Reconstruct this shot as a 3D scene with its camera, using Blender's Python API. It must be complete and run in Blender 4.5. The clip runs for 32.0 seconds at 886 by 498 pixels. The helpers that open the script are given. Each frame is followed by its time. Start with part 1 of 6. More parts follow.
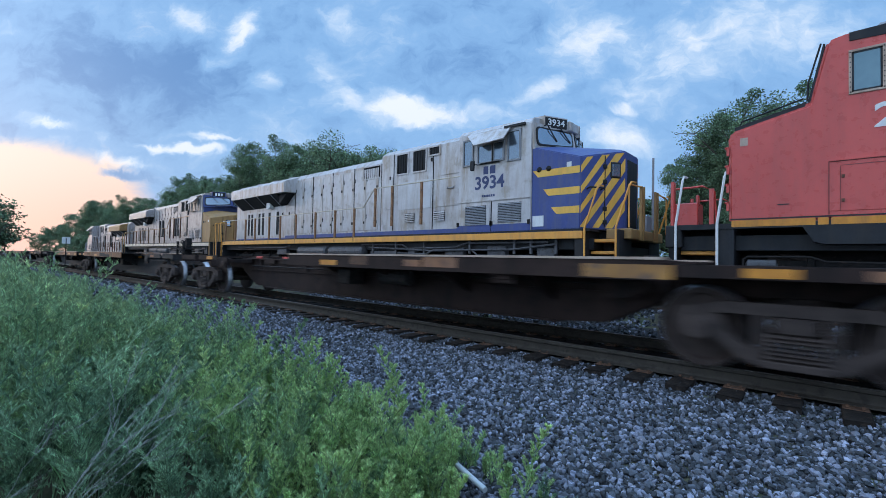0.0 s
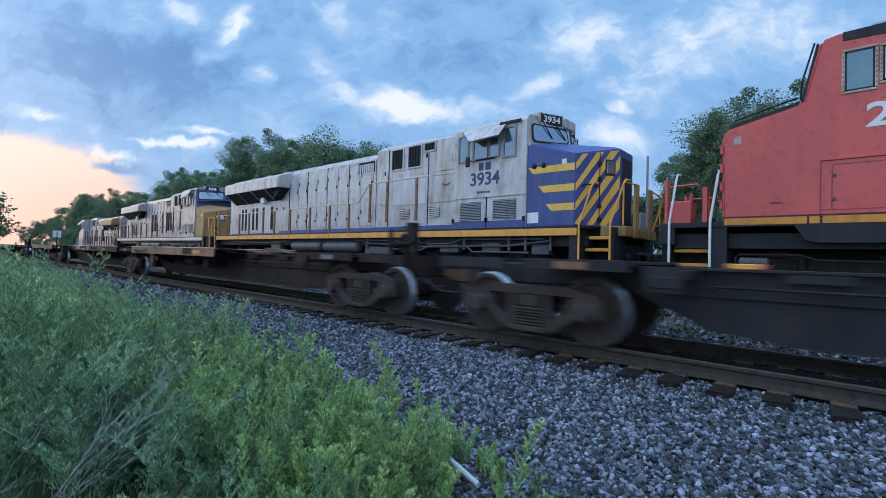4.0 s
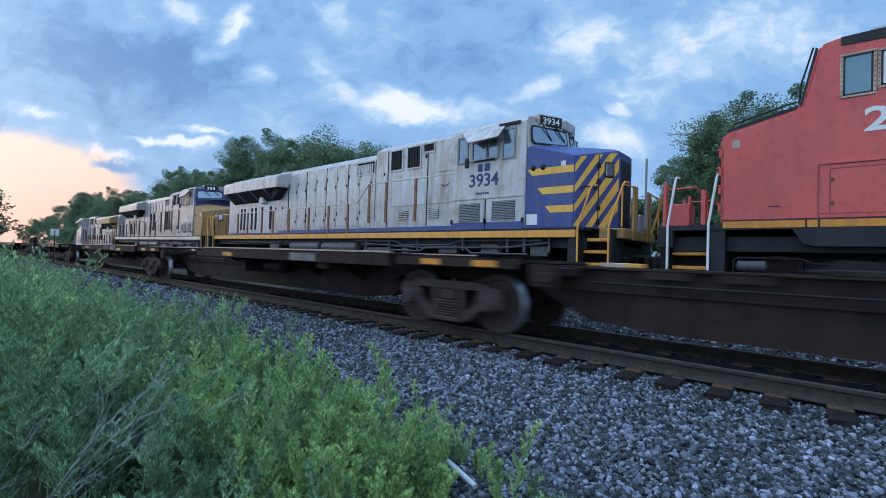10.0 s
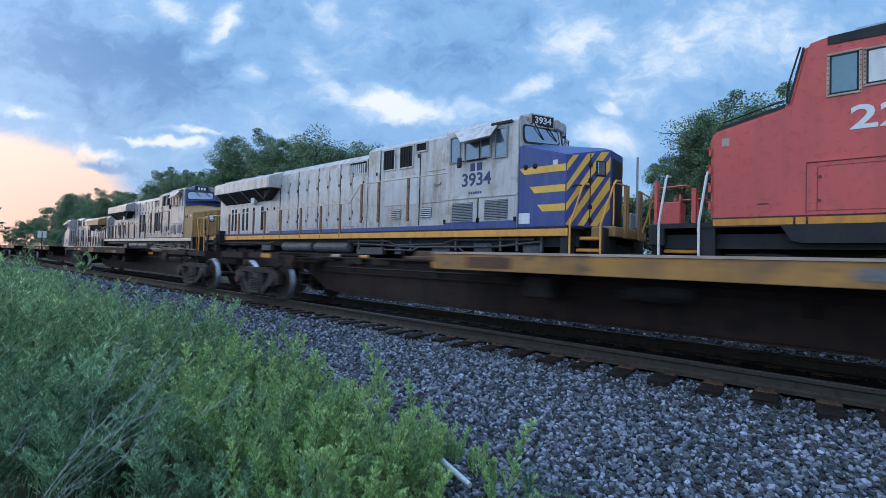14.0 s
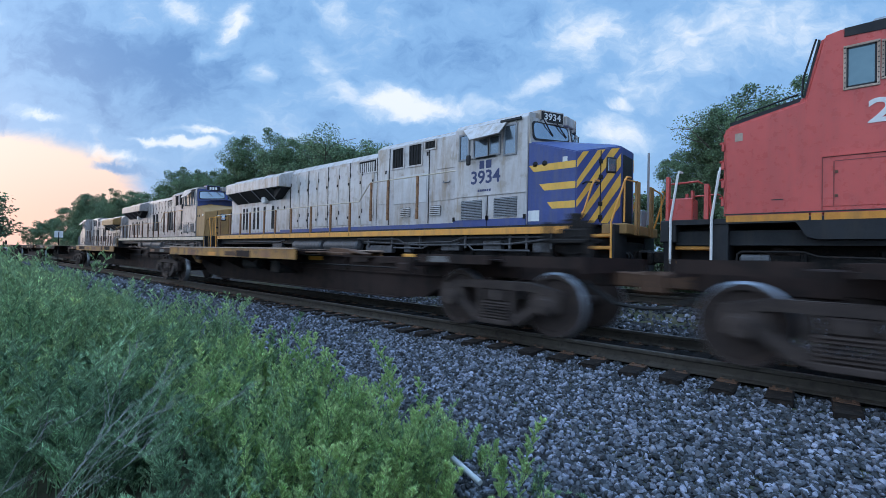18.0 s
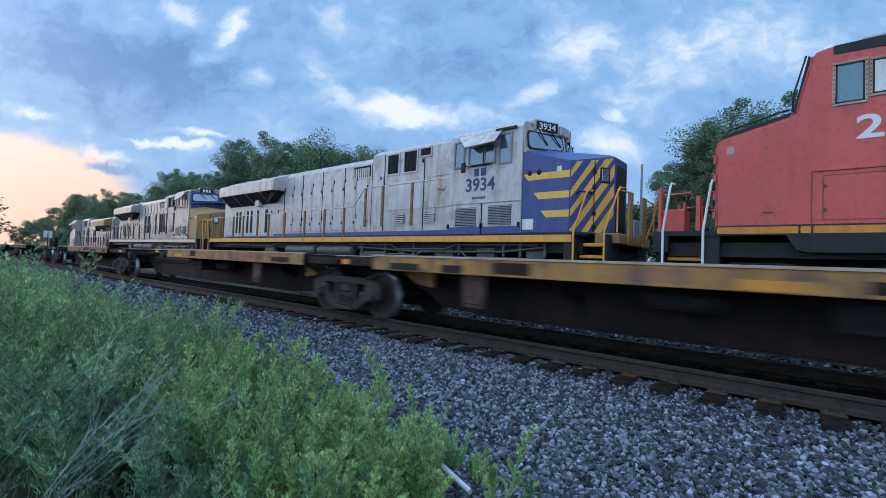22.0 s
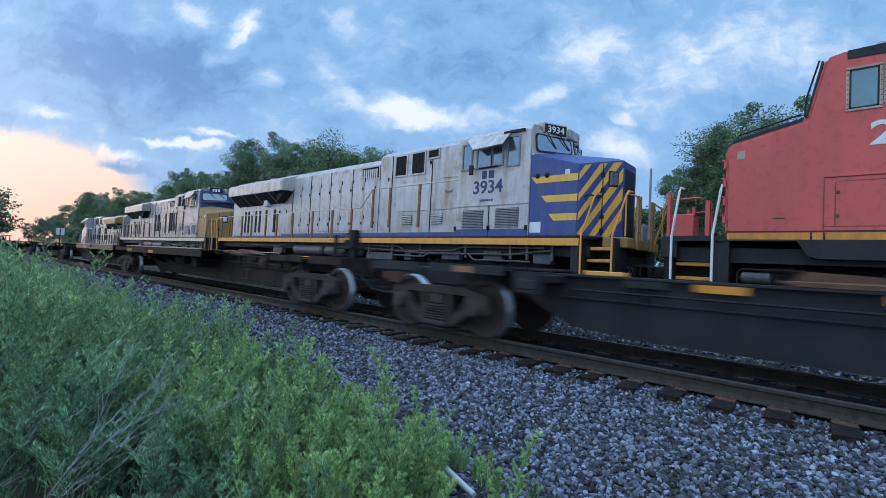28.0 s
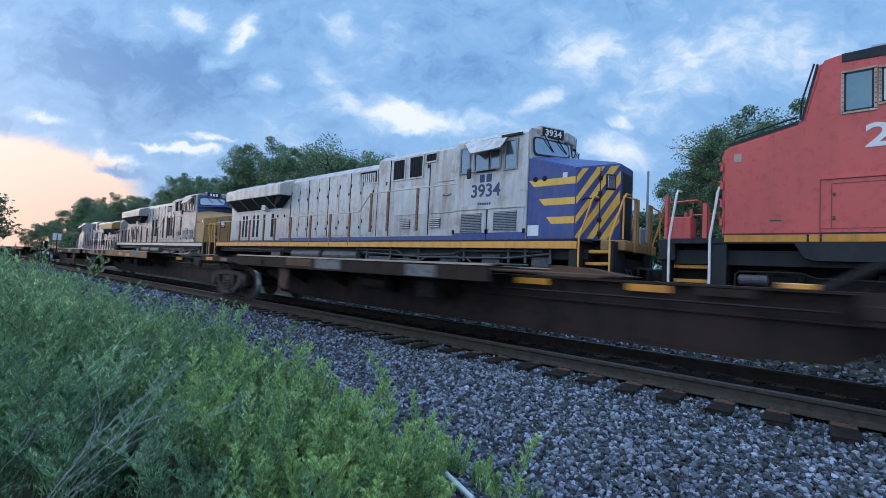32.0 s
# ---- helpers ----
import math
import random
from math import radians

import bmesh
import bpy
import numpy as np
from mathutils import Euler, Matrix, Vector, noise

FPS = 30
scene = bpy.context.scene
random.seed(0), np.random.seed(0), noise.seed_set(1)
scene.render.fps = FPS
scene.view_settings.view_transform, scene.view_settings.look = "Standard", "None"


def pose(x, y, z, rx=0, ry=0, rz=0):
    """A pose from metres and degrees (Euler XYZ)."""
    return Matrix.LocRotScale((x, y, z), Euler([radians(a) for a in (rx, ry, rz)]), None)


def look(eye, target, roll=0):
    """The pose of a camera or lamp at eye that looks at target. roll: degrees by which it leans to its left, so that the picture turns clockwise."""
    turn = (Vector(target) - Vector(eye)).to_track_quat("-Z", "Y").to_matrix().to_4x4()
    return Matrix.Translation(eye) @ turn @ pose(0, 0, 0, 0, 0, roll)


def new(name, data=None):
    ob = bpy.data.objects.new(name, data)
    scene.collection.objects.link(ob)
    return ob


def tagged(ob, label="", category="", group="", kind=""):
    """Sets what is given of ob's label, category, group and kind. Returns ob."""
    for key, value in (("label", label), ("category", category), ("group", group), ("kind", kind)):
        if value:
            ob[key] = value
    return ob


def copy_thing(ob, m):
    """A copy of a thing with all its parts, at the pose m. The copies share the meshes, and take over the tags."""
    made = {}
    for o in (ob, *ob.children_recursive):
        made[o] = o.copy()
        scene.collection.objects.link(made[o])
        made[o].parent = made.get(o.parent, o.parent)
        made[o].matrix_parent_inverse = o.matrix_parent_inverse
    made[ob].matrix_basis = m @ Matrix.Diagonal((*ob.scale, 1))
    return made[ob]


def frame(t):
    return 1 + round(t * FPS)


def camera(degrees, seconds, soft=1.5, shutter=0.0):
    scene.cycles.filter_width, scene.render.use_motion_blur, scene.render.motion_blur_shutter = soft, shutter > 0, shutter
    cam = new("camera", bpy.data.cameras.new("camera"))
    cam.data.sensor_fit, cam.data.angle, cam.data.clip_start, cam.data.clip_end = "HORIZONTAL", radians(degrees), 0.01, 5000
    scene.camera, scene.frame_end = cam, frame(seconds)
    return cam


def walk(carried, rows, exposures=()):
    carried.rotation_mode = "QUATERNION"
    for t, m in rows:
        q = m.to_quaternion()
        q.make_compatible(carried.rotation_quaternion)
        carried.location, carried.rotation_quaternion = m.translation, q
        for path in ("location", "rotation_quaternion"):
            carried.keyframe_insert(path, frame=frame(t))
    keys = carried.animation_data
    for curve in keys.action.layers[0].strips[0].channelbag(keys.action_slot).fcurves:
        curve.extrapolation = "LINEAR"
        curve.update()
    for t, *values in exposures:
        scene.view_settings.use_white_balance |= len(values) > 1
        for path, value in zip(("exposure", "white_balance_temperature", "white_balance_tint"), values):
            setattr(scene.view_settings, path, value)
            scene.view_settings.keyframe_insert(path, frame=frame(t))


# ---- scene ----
# The camera stands beside the line and only turns a little. x runs along the track, y away from the camera,
# z up; z = 0 is the top of the rails of the nearer track.
EYE = Vector((0.0, 0.0, 1.18))
cam = camera(90.3, 32.0, soft=0.8, shutter=0.22)


def aim(yaw, tilt, lean):
    """A pose at the eye, turned left by yaw, up by tilt and leaning left by lean degrees."""
    a, b = radians(yaw), radians(tilt)
    way = Vector((-math.sin(a) * math.cos(b), math.cos(a) * math.cos(b), math.sin(b)))
    return look(EYE, EYE + way, lean)


WALK = [
    (0.0, 41.63, 1.55, 1.26),
    (0.5, 41.63, 1.50, 1.23),
    (1.0, 41.64, 1.34, 1.32),
    (1.5, 41.48, 1.03, 1.40),
    (2.0, 41.43, 0.79, 1.52),
    (2.5, 41.30, 0.92, 1.58),
    (3.0, 41.05, 1.04, 1.69),
    (3.5, 40.86, 1.11, 1.55),
    (5.5, 41.38, 0.83, 1.83),
    (6.0, 41.09, 0.83, 1.79),
    (6.5, 41.01, 1.14, 1.83),
    (7.0, 41.12, 1.26, 1.91),
    (7.5, 41.08, 1.16, 1.91),
    (8.0, 40.92, 0.88, 1.95),
    (8.5, 40.67, 0.80, 1.87),
    (9.0, 40.68, 1.08, 1.92),
    (9.5, 40.79, 1.15, 2.00),
    (10.0, 40.77, 1.20, 2.00),
    (10.5, 40.60, 1.08, 1.91),
    (11.0, 40.52, 1.16, 1.89),
    (11.5, 40.61, 1.17, 1.79),
    (12.0, 40.60, 1.07, 1.86),
    (12.5, 40.31, 0.97, 1.78),
    (13.0, 40.11, 0.97, 1.71),
    (13.5, 39.85, 1.10, 1.65),
    (14.0, 39.86, 1.16, 1.57),
    (14.5, 39.70, 1.14, 1.46),
    (16.5, 40.59, 0.91, 1.12),
    (17.0, 40.54, 0.96, 1.34),
    (17.5, 40.83, 0.90, 1.38),
    (18.0, 41.07, 0.85, 1.34),
    (18.5, 41.21, 0.93, 1.36),
    (19.0, 41.12, 1.30, 1.45),
    (19.5, 40.88, 1.97, 1.45),
    (20.0, 40.75, 2.13, 1.41),
    (20.5, 40.55, 2.09, 1.75),
    (21.0, 40.41, 1.96, 2.06),
    (21.5, 40.34, 1.76, 2.21),
    (22.0, 40.28, 1.76, 2.29),
    (22.5, 40.47, 1.73, 2.30),
    (23.0, 40.61, 1.75, 2.15),
    (23.5, 40.50, 1.63, 2.13),
    (24.0, 40.70, 1.63, 2.16),
    (24.5, 40.89, 1.60, 2.39),
    (25.0, 40.99, 1.66, 2.50),
    (25.5, 41.04, 1.79, 2.54),
    (27.5, 41.31, 1.79, 2.98),
    (28.0, 41.17, 1.97, 3.05),
    (28.5, 40.99, 2.12, 3.00),
    (29.0, 41.43, 2.23, 2.90),
    (29.5, 41.39, 2.20, 2.69),
    (30.0, 41.20, 2.28, 2.66),
    (30.5, 40.83, 2.34, 2.77),
    (31.0, 40.86, 2.21, 2.90),
    (31.5, 40.84, 2.37, 2.81),
    (32.0, 40.96, 2.46, 2.78),
]
walk(cam, [(t, aim(a, b, c)) for t, a, b, c in WALK])

# ---- world and light: dusk under broken cloud, the glow of the set sun low down the line ----
world = bpy.data.worlds.new("world")
scene.world = world
world.use_nodes = True


class Graph:
    """A short hand for node trees."""

    def __init__(self, tree):
        self.tree = tree
        tree.nodes.clear()

    def add(self, kind, inputs=(), **fields):
        n = self.tree.nodes.new(kind)
        for key, value in fields.items():
            if key == "operation":
                n.operation = value
            elif key == "use_clamp":
                n.use_clamp = value
            elif key == "interpolation_type":
                n.interpolation_type = value
            elif key == "data_type":
                n.data_type = value
            elif key == "blend_type":
                n.blend_type = value
        for key, value in dict(inputs).items():
            if isinstance(value, bpy.types.NodeSocket):
                self.tree.links.new(value, n.inputs[key])
            else:
                n.inputs[key].default_value = value
        return n

    def math(self, op, a, b=0.0, c=0.0, clamp=False):
        return self.add("ShaderNodeMath", {0: a, 1: b, 2: c}, operation=op, use_clamp=clamp).outputs[0]

    def noise(self, vec, scale, detail=4.0, rough=0.55, dist=0.0):
        return self.add("ShaderNodeTexNoise", {"Vector": vec, "Scale": scale, "Detail": detail, "Roughness": rough,
                                               "Distortion": dist}).outputs[0]

    def span(self, v, a, b, lo=0.0, hi=1.0):
        return self.add("ShaderNodeMapRange", {0: v, 1: a, 2: b, 3: lo, 4: hi}, interpolation_type="SMOOTHSTEP").outputs[0]

    def mix(self, f, a, b, blend="MIX"):
        def col(v):
            return v if isinstance(v, bpy.types.NodeSocket) else (*v, 1.0)
        return self.add("ShaderNodeMix", {0: f, 6: col(a), 7: col(b)}, data_type="RGBA", blend_type=blend).outputs[2]


g = Graph(world.node_tree)
SUN_AZ = radians(97)   # degrees turned left from the straight look across the tracks


way = g.add("ShaderNodeTexCoord").outputs["Generated"]
sep = g.add("ShaderNodeSeparateXYZ", {0: way})
up = g.math("MAXIMUM", sep.outputs[2], 0.0)
sky = g.add("ShaderNodeTexSky")
sky.sky_type, sky.sun_disc, sky.sun_elevation, sky.sun_rotation = "NISHITA", False, radians(4), -SUN_AZ
sky.air_density, sky.dust_density, sky.ozone_density = 1.2, 1.5, 2.0


# a plane laid across the view down the line: u to the right, v upwards, one at 45 degrees
AHEAD, ASIDE, ABOVE = (-0.6441, 0.7648, 0.0169), (0.7647, 0.6438, 0.0298), (-0.0119, -0.0322, 0.9994)


def along(d):
    return g.add("ShaderNodeVectorMath", {0: way, 1: d}, operation="DOT_PRODUCT").outputs["Value"]


depth = g.math("MAXIMUM", along(AHEAD), 0.3)
chart = g.add("ShaderNodeCombineXYZ", {0: g.math("DIVIDE", along(ASIDE), depth), 1: g.math("DIVIDE", along(ABOVE), depth), 2: 0.0}).outputs[0]


def stirred(vec, scale, amount, detail):
    """The chart, pushed about by noise so that shapes on it fray like cloud."""
    n = g.add("ShaderNodeTexNoise", {"Vector": vec, "Scale": scale, "Detail": detail, "Roughness": 0.6}).outputs[1]
    n = g.add("ShaderNodeVectorMath", {0: n, 1: (0.5, 0.5, 0.5)}, operation="SUBTRACT").outputs[0]
    n = g.add("ShaderNodeVectorMath", {0: n, 1: (amount, amount * 0.7, 0.0)}, operation="MULTIPLY").outputs[0]
    return g.add("ShaderNodeVectorMath", {0: vec, 1: n}, operation="ADD").outputs[0]


frayed = stirred(stirred(chart, 4.5, 0.13, 3.0), 16.0, 0.08, 6.0)


def patch(at, half, lean=0.0):
    """One in the middle of an oval on the chart, falling softly to none at its edge."""
    n = g.add("ShaderNodeMapping", {0: frayed, 1: (*at, 0.0), 2: (0, 0, radians(lean)), 3: (*half, 1.0)})
    n.vector_type = "TEXTURE"
    far = g.add("ShaderNodeVectorMath", {0: n.outputs[0]}, operation="LENGTH").outputs["Value"]
    return g.span(far, 1.0, 0.0)


def gathered(ovals):
    total = None
    for u, v, a, b, lean, k in ovals:
        one = g.math("MULTIPLY", patch((u, v), (a, b), lean), k)
        total = one if total is None else g.math("ADD", total, one)
    return total


# thin and torn places where the bright upper sky shows
torn = gathered([
    (-0.12, 0.325, 0.30, 0.060, -6, 0.62), (-0.29, 0.41, 0.12, 0.065, -50, 0.34), (-0.49, 0.515, 0.05, 0.10, -15, 0.55),
    (-0.545, 0.45, 0.06, 0.035, 10, 0.42), (-0.42, 0.40, 0.045, 0.04, -30, 0.45), (-0.60, 0.55, 0.10, 0.05, -25, 0.30),
    (-0.245, 0.54, 0.09, 0.06, -40, 0.25), (0.30, 0.49, 0.13, 0.10, 30, 0.42), (0.62, 0.47, 0.50, 0.19, 8, 0.30),
    (0.20, 0.375, 0.09, 0.03, 15, 0.40), (0.11, 0.325, 0.10, 0.03, -5, 0.25), (0.37, 0.26, 0.16, 0.07, -12, 0.42)])
streaks = gathered([
    (-0.62, 0.245, 0.14, 0.018, -7, 0.60), (-0.56, 0.265, 0.10, 0.014, -8, 0.45), (-0.78, 0.228, 0.11, 0.022, -12, 0.45),
    (-0.96, 0.315, 0.09, 0.020, -10, 0.45), (-0.70, 0.262, 0.06, 0.012, -5, 0.35), (0.39, 0.33, 0.05, 0.016, -10, 0.30)])
# thick, shaded undersides
thick = gathered([
    (-0.70, 0.43, 0.42, 0.16, -8, 0.50), (-0.30, 0.36, 0.20, 0.05, -15, 0.10), (0.00, 0.43, 0.20, 0.11, 0, 0.20),
    (0.14, 0.49, 0.16, 0.09, 0, 0.14), (0.48, 0.30, 0.10, 0.05, 0, 0.12), (-0.85, 0.33, 0.20, 0.05, -18, 0.20), (-0.74, 0.195, 0.15, 0.026, -6, 0.36)])
toward = g.math("ADD", g.math("MULTIPLY", sep.outputs[0], -math.sin(SUN_AZ)), g.math("MULTIPLY", sep.outputs[1], math.cos(SUN_AZ)))
west = g.span(sep.outputs[1], 0.35, -0.8)
stretch = g.add("ShaderNodeMapping", {0: frayed, 2: (0, 0, radians(14)), 3: (0.62, 1.0, 1.0)}).outputs[0]
big = g.noise(chart, 2.1, 3.0, 0.5, 0.3)
fine = g.noise(stretch, 8.0, 8.0, 0.62, 0.3)
wisp = g.noise(stretch, 26.0, 5.0, 0.62, 0.2)
tone = g.math("ADD", g.math("MULTIPLY", big, 0.18), g.math("ADD", g.math("MULTIPLY", fine, 0.98), g.math("MULTIPLY", wisp, 0.46)))
tone = g.math("SUBTRACT", g.math("ADD", g.math("ADD", tone, -0.37), g.math("ADD", g.math("MULTIPLY", torn, 0.95), streaks)), g.math("MULTIPLY", thick, 0.75))
shade = g.mix(g.span(tone, 0.10, 0.48), (0.140, 0.310, 0.64), (0.26, 0.495, 0.86))
shade = g.mix(g.span(tone, 0.44, 0.76), shade, (0.46, 0.67, 0.97))
shade = g.mix(g.span(tone, 0.62, 1.0), shade, (0.90, 0.97, 1.09))
cloudy = g.mix(g.span(up, 0.42, 0.05, 0.0, 0.22), shade, (0.42, 0.60, 0.88))
# the glow of the set sun, under the ragged foot of the cloud
glow = g.math("MAXIMUM", patch((-1.10, 0.09), (0.50, 0.235), -14), g.math("MULTIPLY", g.span(toward, 0.90, 0.985), g.span(up, 0.22, 0.10)))
blush = g.mix(g.span(up, 0.02, 0.20), (0.93, 0.58, 0.52), (1.0, 0.82, 0.72))
glow = g.math("ADD", glow, g.math("MULTIPLY", g.math("SUBTRACT", fine, 0.5), 0.7))
glow = g.math("MULTIPLY", g.span(glow, 0.10, 0.40), g.span(g.math("SUBTRACT", thick, streaks), 0.34, 0.10))
cloudy = g.mix(glow, cloudy, blush)
mixed = g.mix(0.985, sky.outputs[0], cloudy)
mixed = g.mix(west, mixed, g.mix(0.5, mixed, (1.25, 1.62, 2.15)))
mixed = g.mix(g.span(up, 0.52, 0.95), mixed, g.mix(1.0, mixed, (2.3, 2.3, 2.3), "MULTIPLY"))
ground_tone = g.mix(g.span(sep.outputs[2], -0.02, -0.1), mixed, (0.06, 0.07, 0.06))
g.add("ShaderNodeOutputWorld", {0: g.add("ShaderNodeBackground", {0: ground_tone, 1: 0.98}).outputs[0]})

sun = new("sun", bpy.data.lights.new("sun", "SUN"))
sun.data.energy, sun.data.angle, sun.data.color = 0.6, radians(25), (1.0, 0.82, 0.68)
sun.matrix_world = look((-math.sin(SUN_AZ) * 10, math.cos(SUN_AZ) * 10, 2.2), (0, 0, 0))

# ---- materials ----
MATS = {}


def material(name, colours, rough=0.6, metal=0.0, scale=3.0, bump=0.0, bump_scale=40.0, streak=0.0, island=0.0, spec=0.5,
             grime=None, grime_amount=0.0, through_light=0.0, coat=0.0):
    """A surface with colour that varies between the given ones at two scales, fine relief, and grime in patches or streaks."""
    if name in MATS:
        return MATS[name]
    m = bpy.data.materials.new(name)
    m.use_nodes = True
    q = Graph(m.node_tree)
    at = q.add("ShaderNodeTexCoord").outputs["Object"]
    if streak:
        at_s = q.add("ShaderNodeMapping", {0: at, 3: (1.0, 1.0, streak)}).outputs[0]
    else:
        at_s = at
    a = q.noise(at_s, scale, 5.0, 0.6)
    b = q.noise(at, scale * 9.0, 3.0, 0.6)
    f = q.math("ADD", q.math("MULTIPLY", a, 0.65), q.math("MULTIPLY", b, 0.35))
    c = q.mix(q.span(f, 0.36, 0.64), colours[0], colours[-1] if len(colours) < 3 else colours[1])
    if len(colours) > 2:
        c = q.mix(q.span(q.noise(at, scale * 2.3, 4.0, 0.6), 0.52, 0.68), c, colours[2])
    if island:
        r = q.add("ShaderNodeNewGeometry").outputs["Random Per Island"]
        c = q.mix(island, c, q.add("ShaderNodeHueSaturation", {0: q.math("ADD", q.math("MULTIPLY", r, 0.06), 0.47), 1: 0.9, 2: q.math("ADD", q.math("MULTIPLY", q.math("POWER", r, 2.5), 3.0), 0.24), 3: 1.0, 4: c}).outputs[0])
    if grime:
        low = q.noise(q.add("ShaderNodeMapping", {0: at, 3: (1.6, 1.6, 0.22)}).outputs[0], 3.0, 6.0, 0.65)
        c = q.mix(q.math("MULTIPLY", q.span(low, 0.42, 0.72), grime_amount), c, grime)
    ro = q.math("ADD", q.math("MULTIPLY", b, 0.3), rough - 0.15, clamp=True)
    ins = {"Base Color": c, "Roughness": ro, "Metallic": metal, "Specular IOR Level": spec, "Coat Weight": coat}
    if bump:
        ins["Normal"] = q.add("ShaderNodeBump", {"Strength": bump, "Distance": 0.02, "Height": q.noise(at, bump_scale, 4.0, 0.6)}).outputs[0]
    s = q.add("ShaderNodeBsdfPrincipled", ins).outputs[0]
    if through_light:
        s = q.add("ShaderNodeMixShader", {0: through_light, 1: s, 2: q.add("ShaderNodeBsdfTranslucent", {0: c}).outputs[0]}).outputs[0]
    q.add("ShaderNodeOutputMaterial", {0: s})
    MATS[name] = m
    return m


silver = material("silver_paint", [(0.49, 0.455, 0.45), (0.585, 0.55, 0.54), (0.40, 0.355, 0.325)], 0.42, 0.2, 1.0, 0.05, 30, grime=(0.33, 0.235, 0.15), grime_amount=0.8)
fresh_silver = material("repainted_silver", [(0.51, 0.495, 0.50), (0.61, 0.59, 0.59)], 0.4, 0.2, 1.2, 0.03, 30, grime=(0.40, 0.33, 0.27), grime_amount=0.5)
dusty = material("dusty_grey_fittings", [(0.055, 0.056, 0.062), (0.10, 0.10, 0.108), (0.045, 0.038, 0.034)], 0.6, 0.0, 4.0, 0.1)
blue = material("blue_paint", [(0.036, 0.058, 0.205), (0.048, 0.075, 0.25)], 0.42, 0.0, 1.5, 0.04, grime=(0.11, 0.11, 0.155), grime_amount=0.5)
yellow = material("yellow_paint", [(0.74, 0.31, 0.05), (0.82, 0.37, 0.065)], 0.5, 0.0, 2.0, 0.04, grime=(0.42, 0.20, 0.075), grime_amount=0.5)
nose_yellow = material("stripe_yellow_paint", [(0.80, 0.42, 0.06), (0.88, 0.50, 0.09)], 0.5, 0.0, 2.0, 0.03, grime=(0.45, 0.30, 0.10), grime_amount=0.3)
ochre = material("ochre_paint", [(0.28, 0.15, 0.05), (0.36, 0.20, 0.065)], 0.55, 0.0, 2.0, 0.04, grime=(0.18, 0.11, 0.05), grime_amount=0.5)
red = material("red_paint", [(0.55, 0.066, 0.053), (0.63, 0.086, 0.070)], 0.30, 0.0, 0.8, 0.02, 18, grime=(0.40, 0.06, 0.05), grime_amount=0.45, coat=0.1)
red_joint = material("dark_red_joint", [(0.20, 0.03, 0.025), (0.28, 0.04, 0.034)], 0.6, 0.0, 3.0)
black = material("black_paint", [(0.012, 0.013, 0.016), (0.022, 0.024, 0.028)], 0.55, 0.0, 3.0, 0.06, grime=(0.04, 0.033, 0.028), grime_amount=0.5, spec=0.3)
under = material("grimy_undercarriage", [(0.010, 0.009, 0.009), (0.022, 0.019, 0.018), (0.038, 0.028, 0.023)], 0.75, 0.0, 4.0, 0.15, spec=0.25)
grey = material("grey_paint", [(0.22, 0.23, 0.25), (0.30, 0.31, 0.33)], 0.5, 0.1, 2.0, 0.05, grime=(0.14, 0.12, 0.11), grime_amount=0.5)
rusty = material("rusty_steel", [(0.09, 0.045, 0.027), (0.14, 0.07, 0.038), (0.05, 0.03, 0.024)], 0.8, 0.1, 5.0, 0.2)
white = material("white_paint", [(0.68, 0.68, 0.68), (0.76, 0.76, 0.75)], 0.5, 0.0, 3.0, 0.03, grime=(0.4, 0.36, 0.32), grime_amount=0.4)
tan = material("tan_paint", [(0.55, 0.47, 0.36), (0.66, 0.57, 0.44)], 0.5, 0.0, 1.5, 0.04, grime=(0.3, 0.23, 0.16), grime_amount=0.5)
glass = material("cab_glass", [(0.17, 0.215, 0.26), (0.21, 0.26, 0.31)], 0.16, 0.75, 1.0)
clear_glass = material("windshield_glass", [(0.33, 0.39, 0.46), (0.39, 0.45, 0.52)], 0.14, 0.75, 1.0)
teal_glass = material("tinted_cab_glass", [(0.12, 0.19, 0.22), (0.15, 0.23, 0.26)], 0.14, 0.7, 1.0)
spray = material("pale_blue_spray_paint", [(0.26, 0.29, 0.33), (0.4, 0.43, 0.46), (0.14, 0.14, 0.15)], 0.6, 0.0, 4.0)
rust_brown = material("rust_brown_paint", [(0.075, 0.042, 0.032), (0.12, 0.068, 0.05), (0.05, 0.032, 0.027)], 0.75, 0.0, 4.0, 0.15, spec=0.25)
rust_orange = material("orange_rust", [(0.20, 0.09, 0.04), (0.30, 0.15, 0.07), (0.12, 0.06, 0.03)], 0.75, 0.0, 5.0, 0.1)
navy = material("navy_lettering", [(0.03, 0.045, 0.13), (0.04, 0.055, 0.15)], 0.5, 0.0, 3.0)
darkglass = material("dark_cab_glass", [(0.02, 0.025, 0.03), (0.03, 0.035, 0.04)], 0.3, 0.0, 1.0, spec=0.3)
# black fittings, and flat sheets whose colour holds the shade inside openings
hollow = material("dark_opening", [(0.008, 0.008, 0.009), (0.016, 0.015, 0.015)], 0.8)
car_brown = material("weathered_brown_car_paint", [(0.028, 0.017, 0.015), (0.045, 0.027, 0.022), (0.018, 0.013, 0.012)], 0.75, 0.0, 1.6, 0.1, grime=(0.012, 0.010, 0.0095), grime_amount=0.75, spec=0.18)
car_dark = material("black_car_paint", [(0.016, 0.016, 0.018), (0.03, 0.029, 0.031)], 0.65, 0.05, 1.6, 0.1, grime=(0.045, 0.034, 0.029), grime_amount=0.6, spec=0.25)
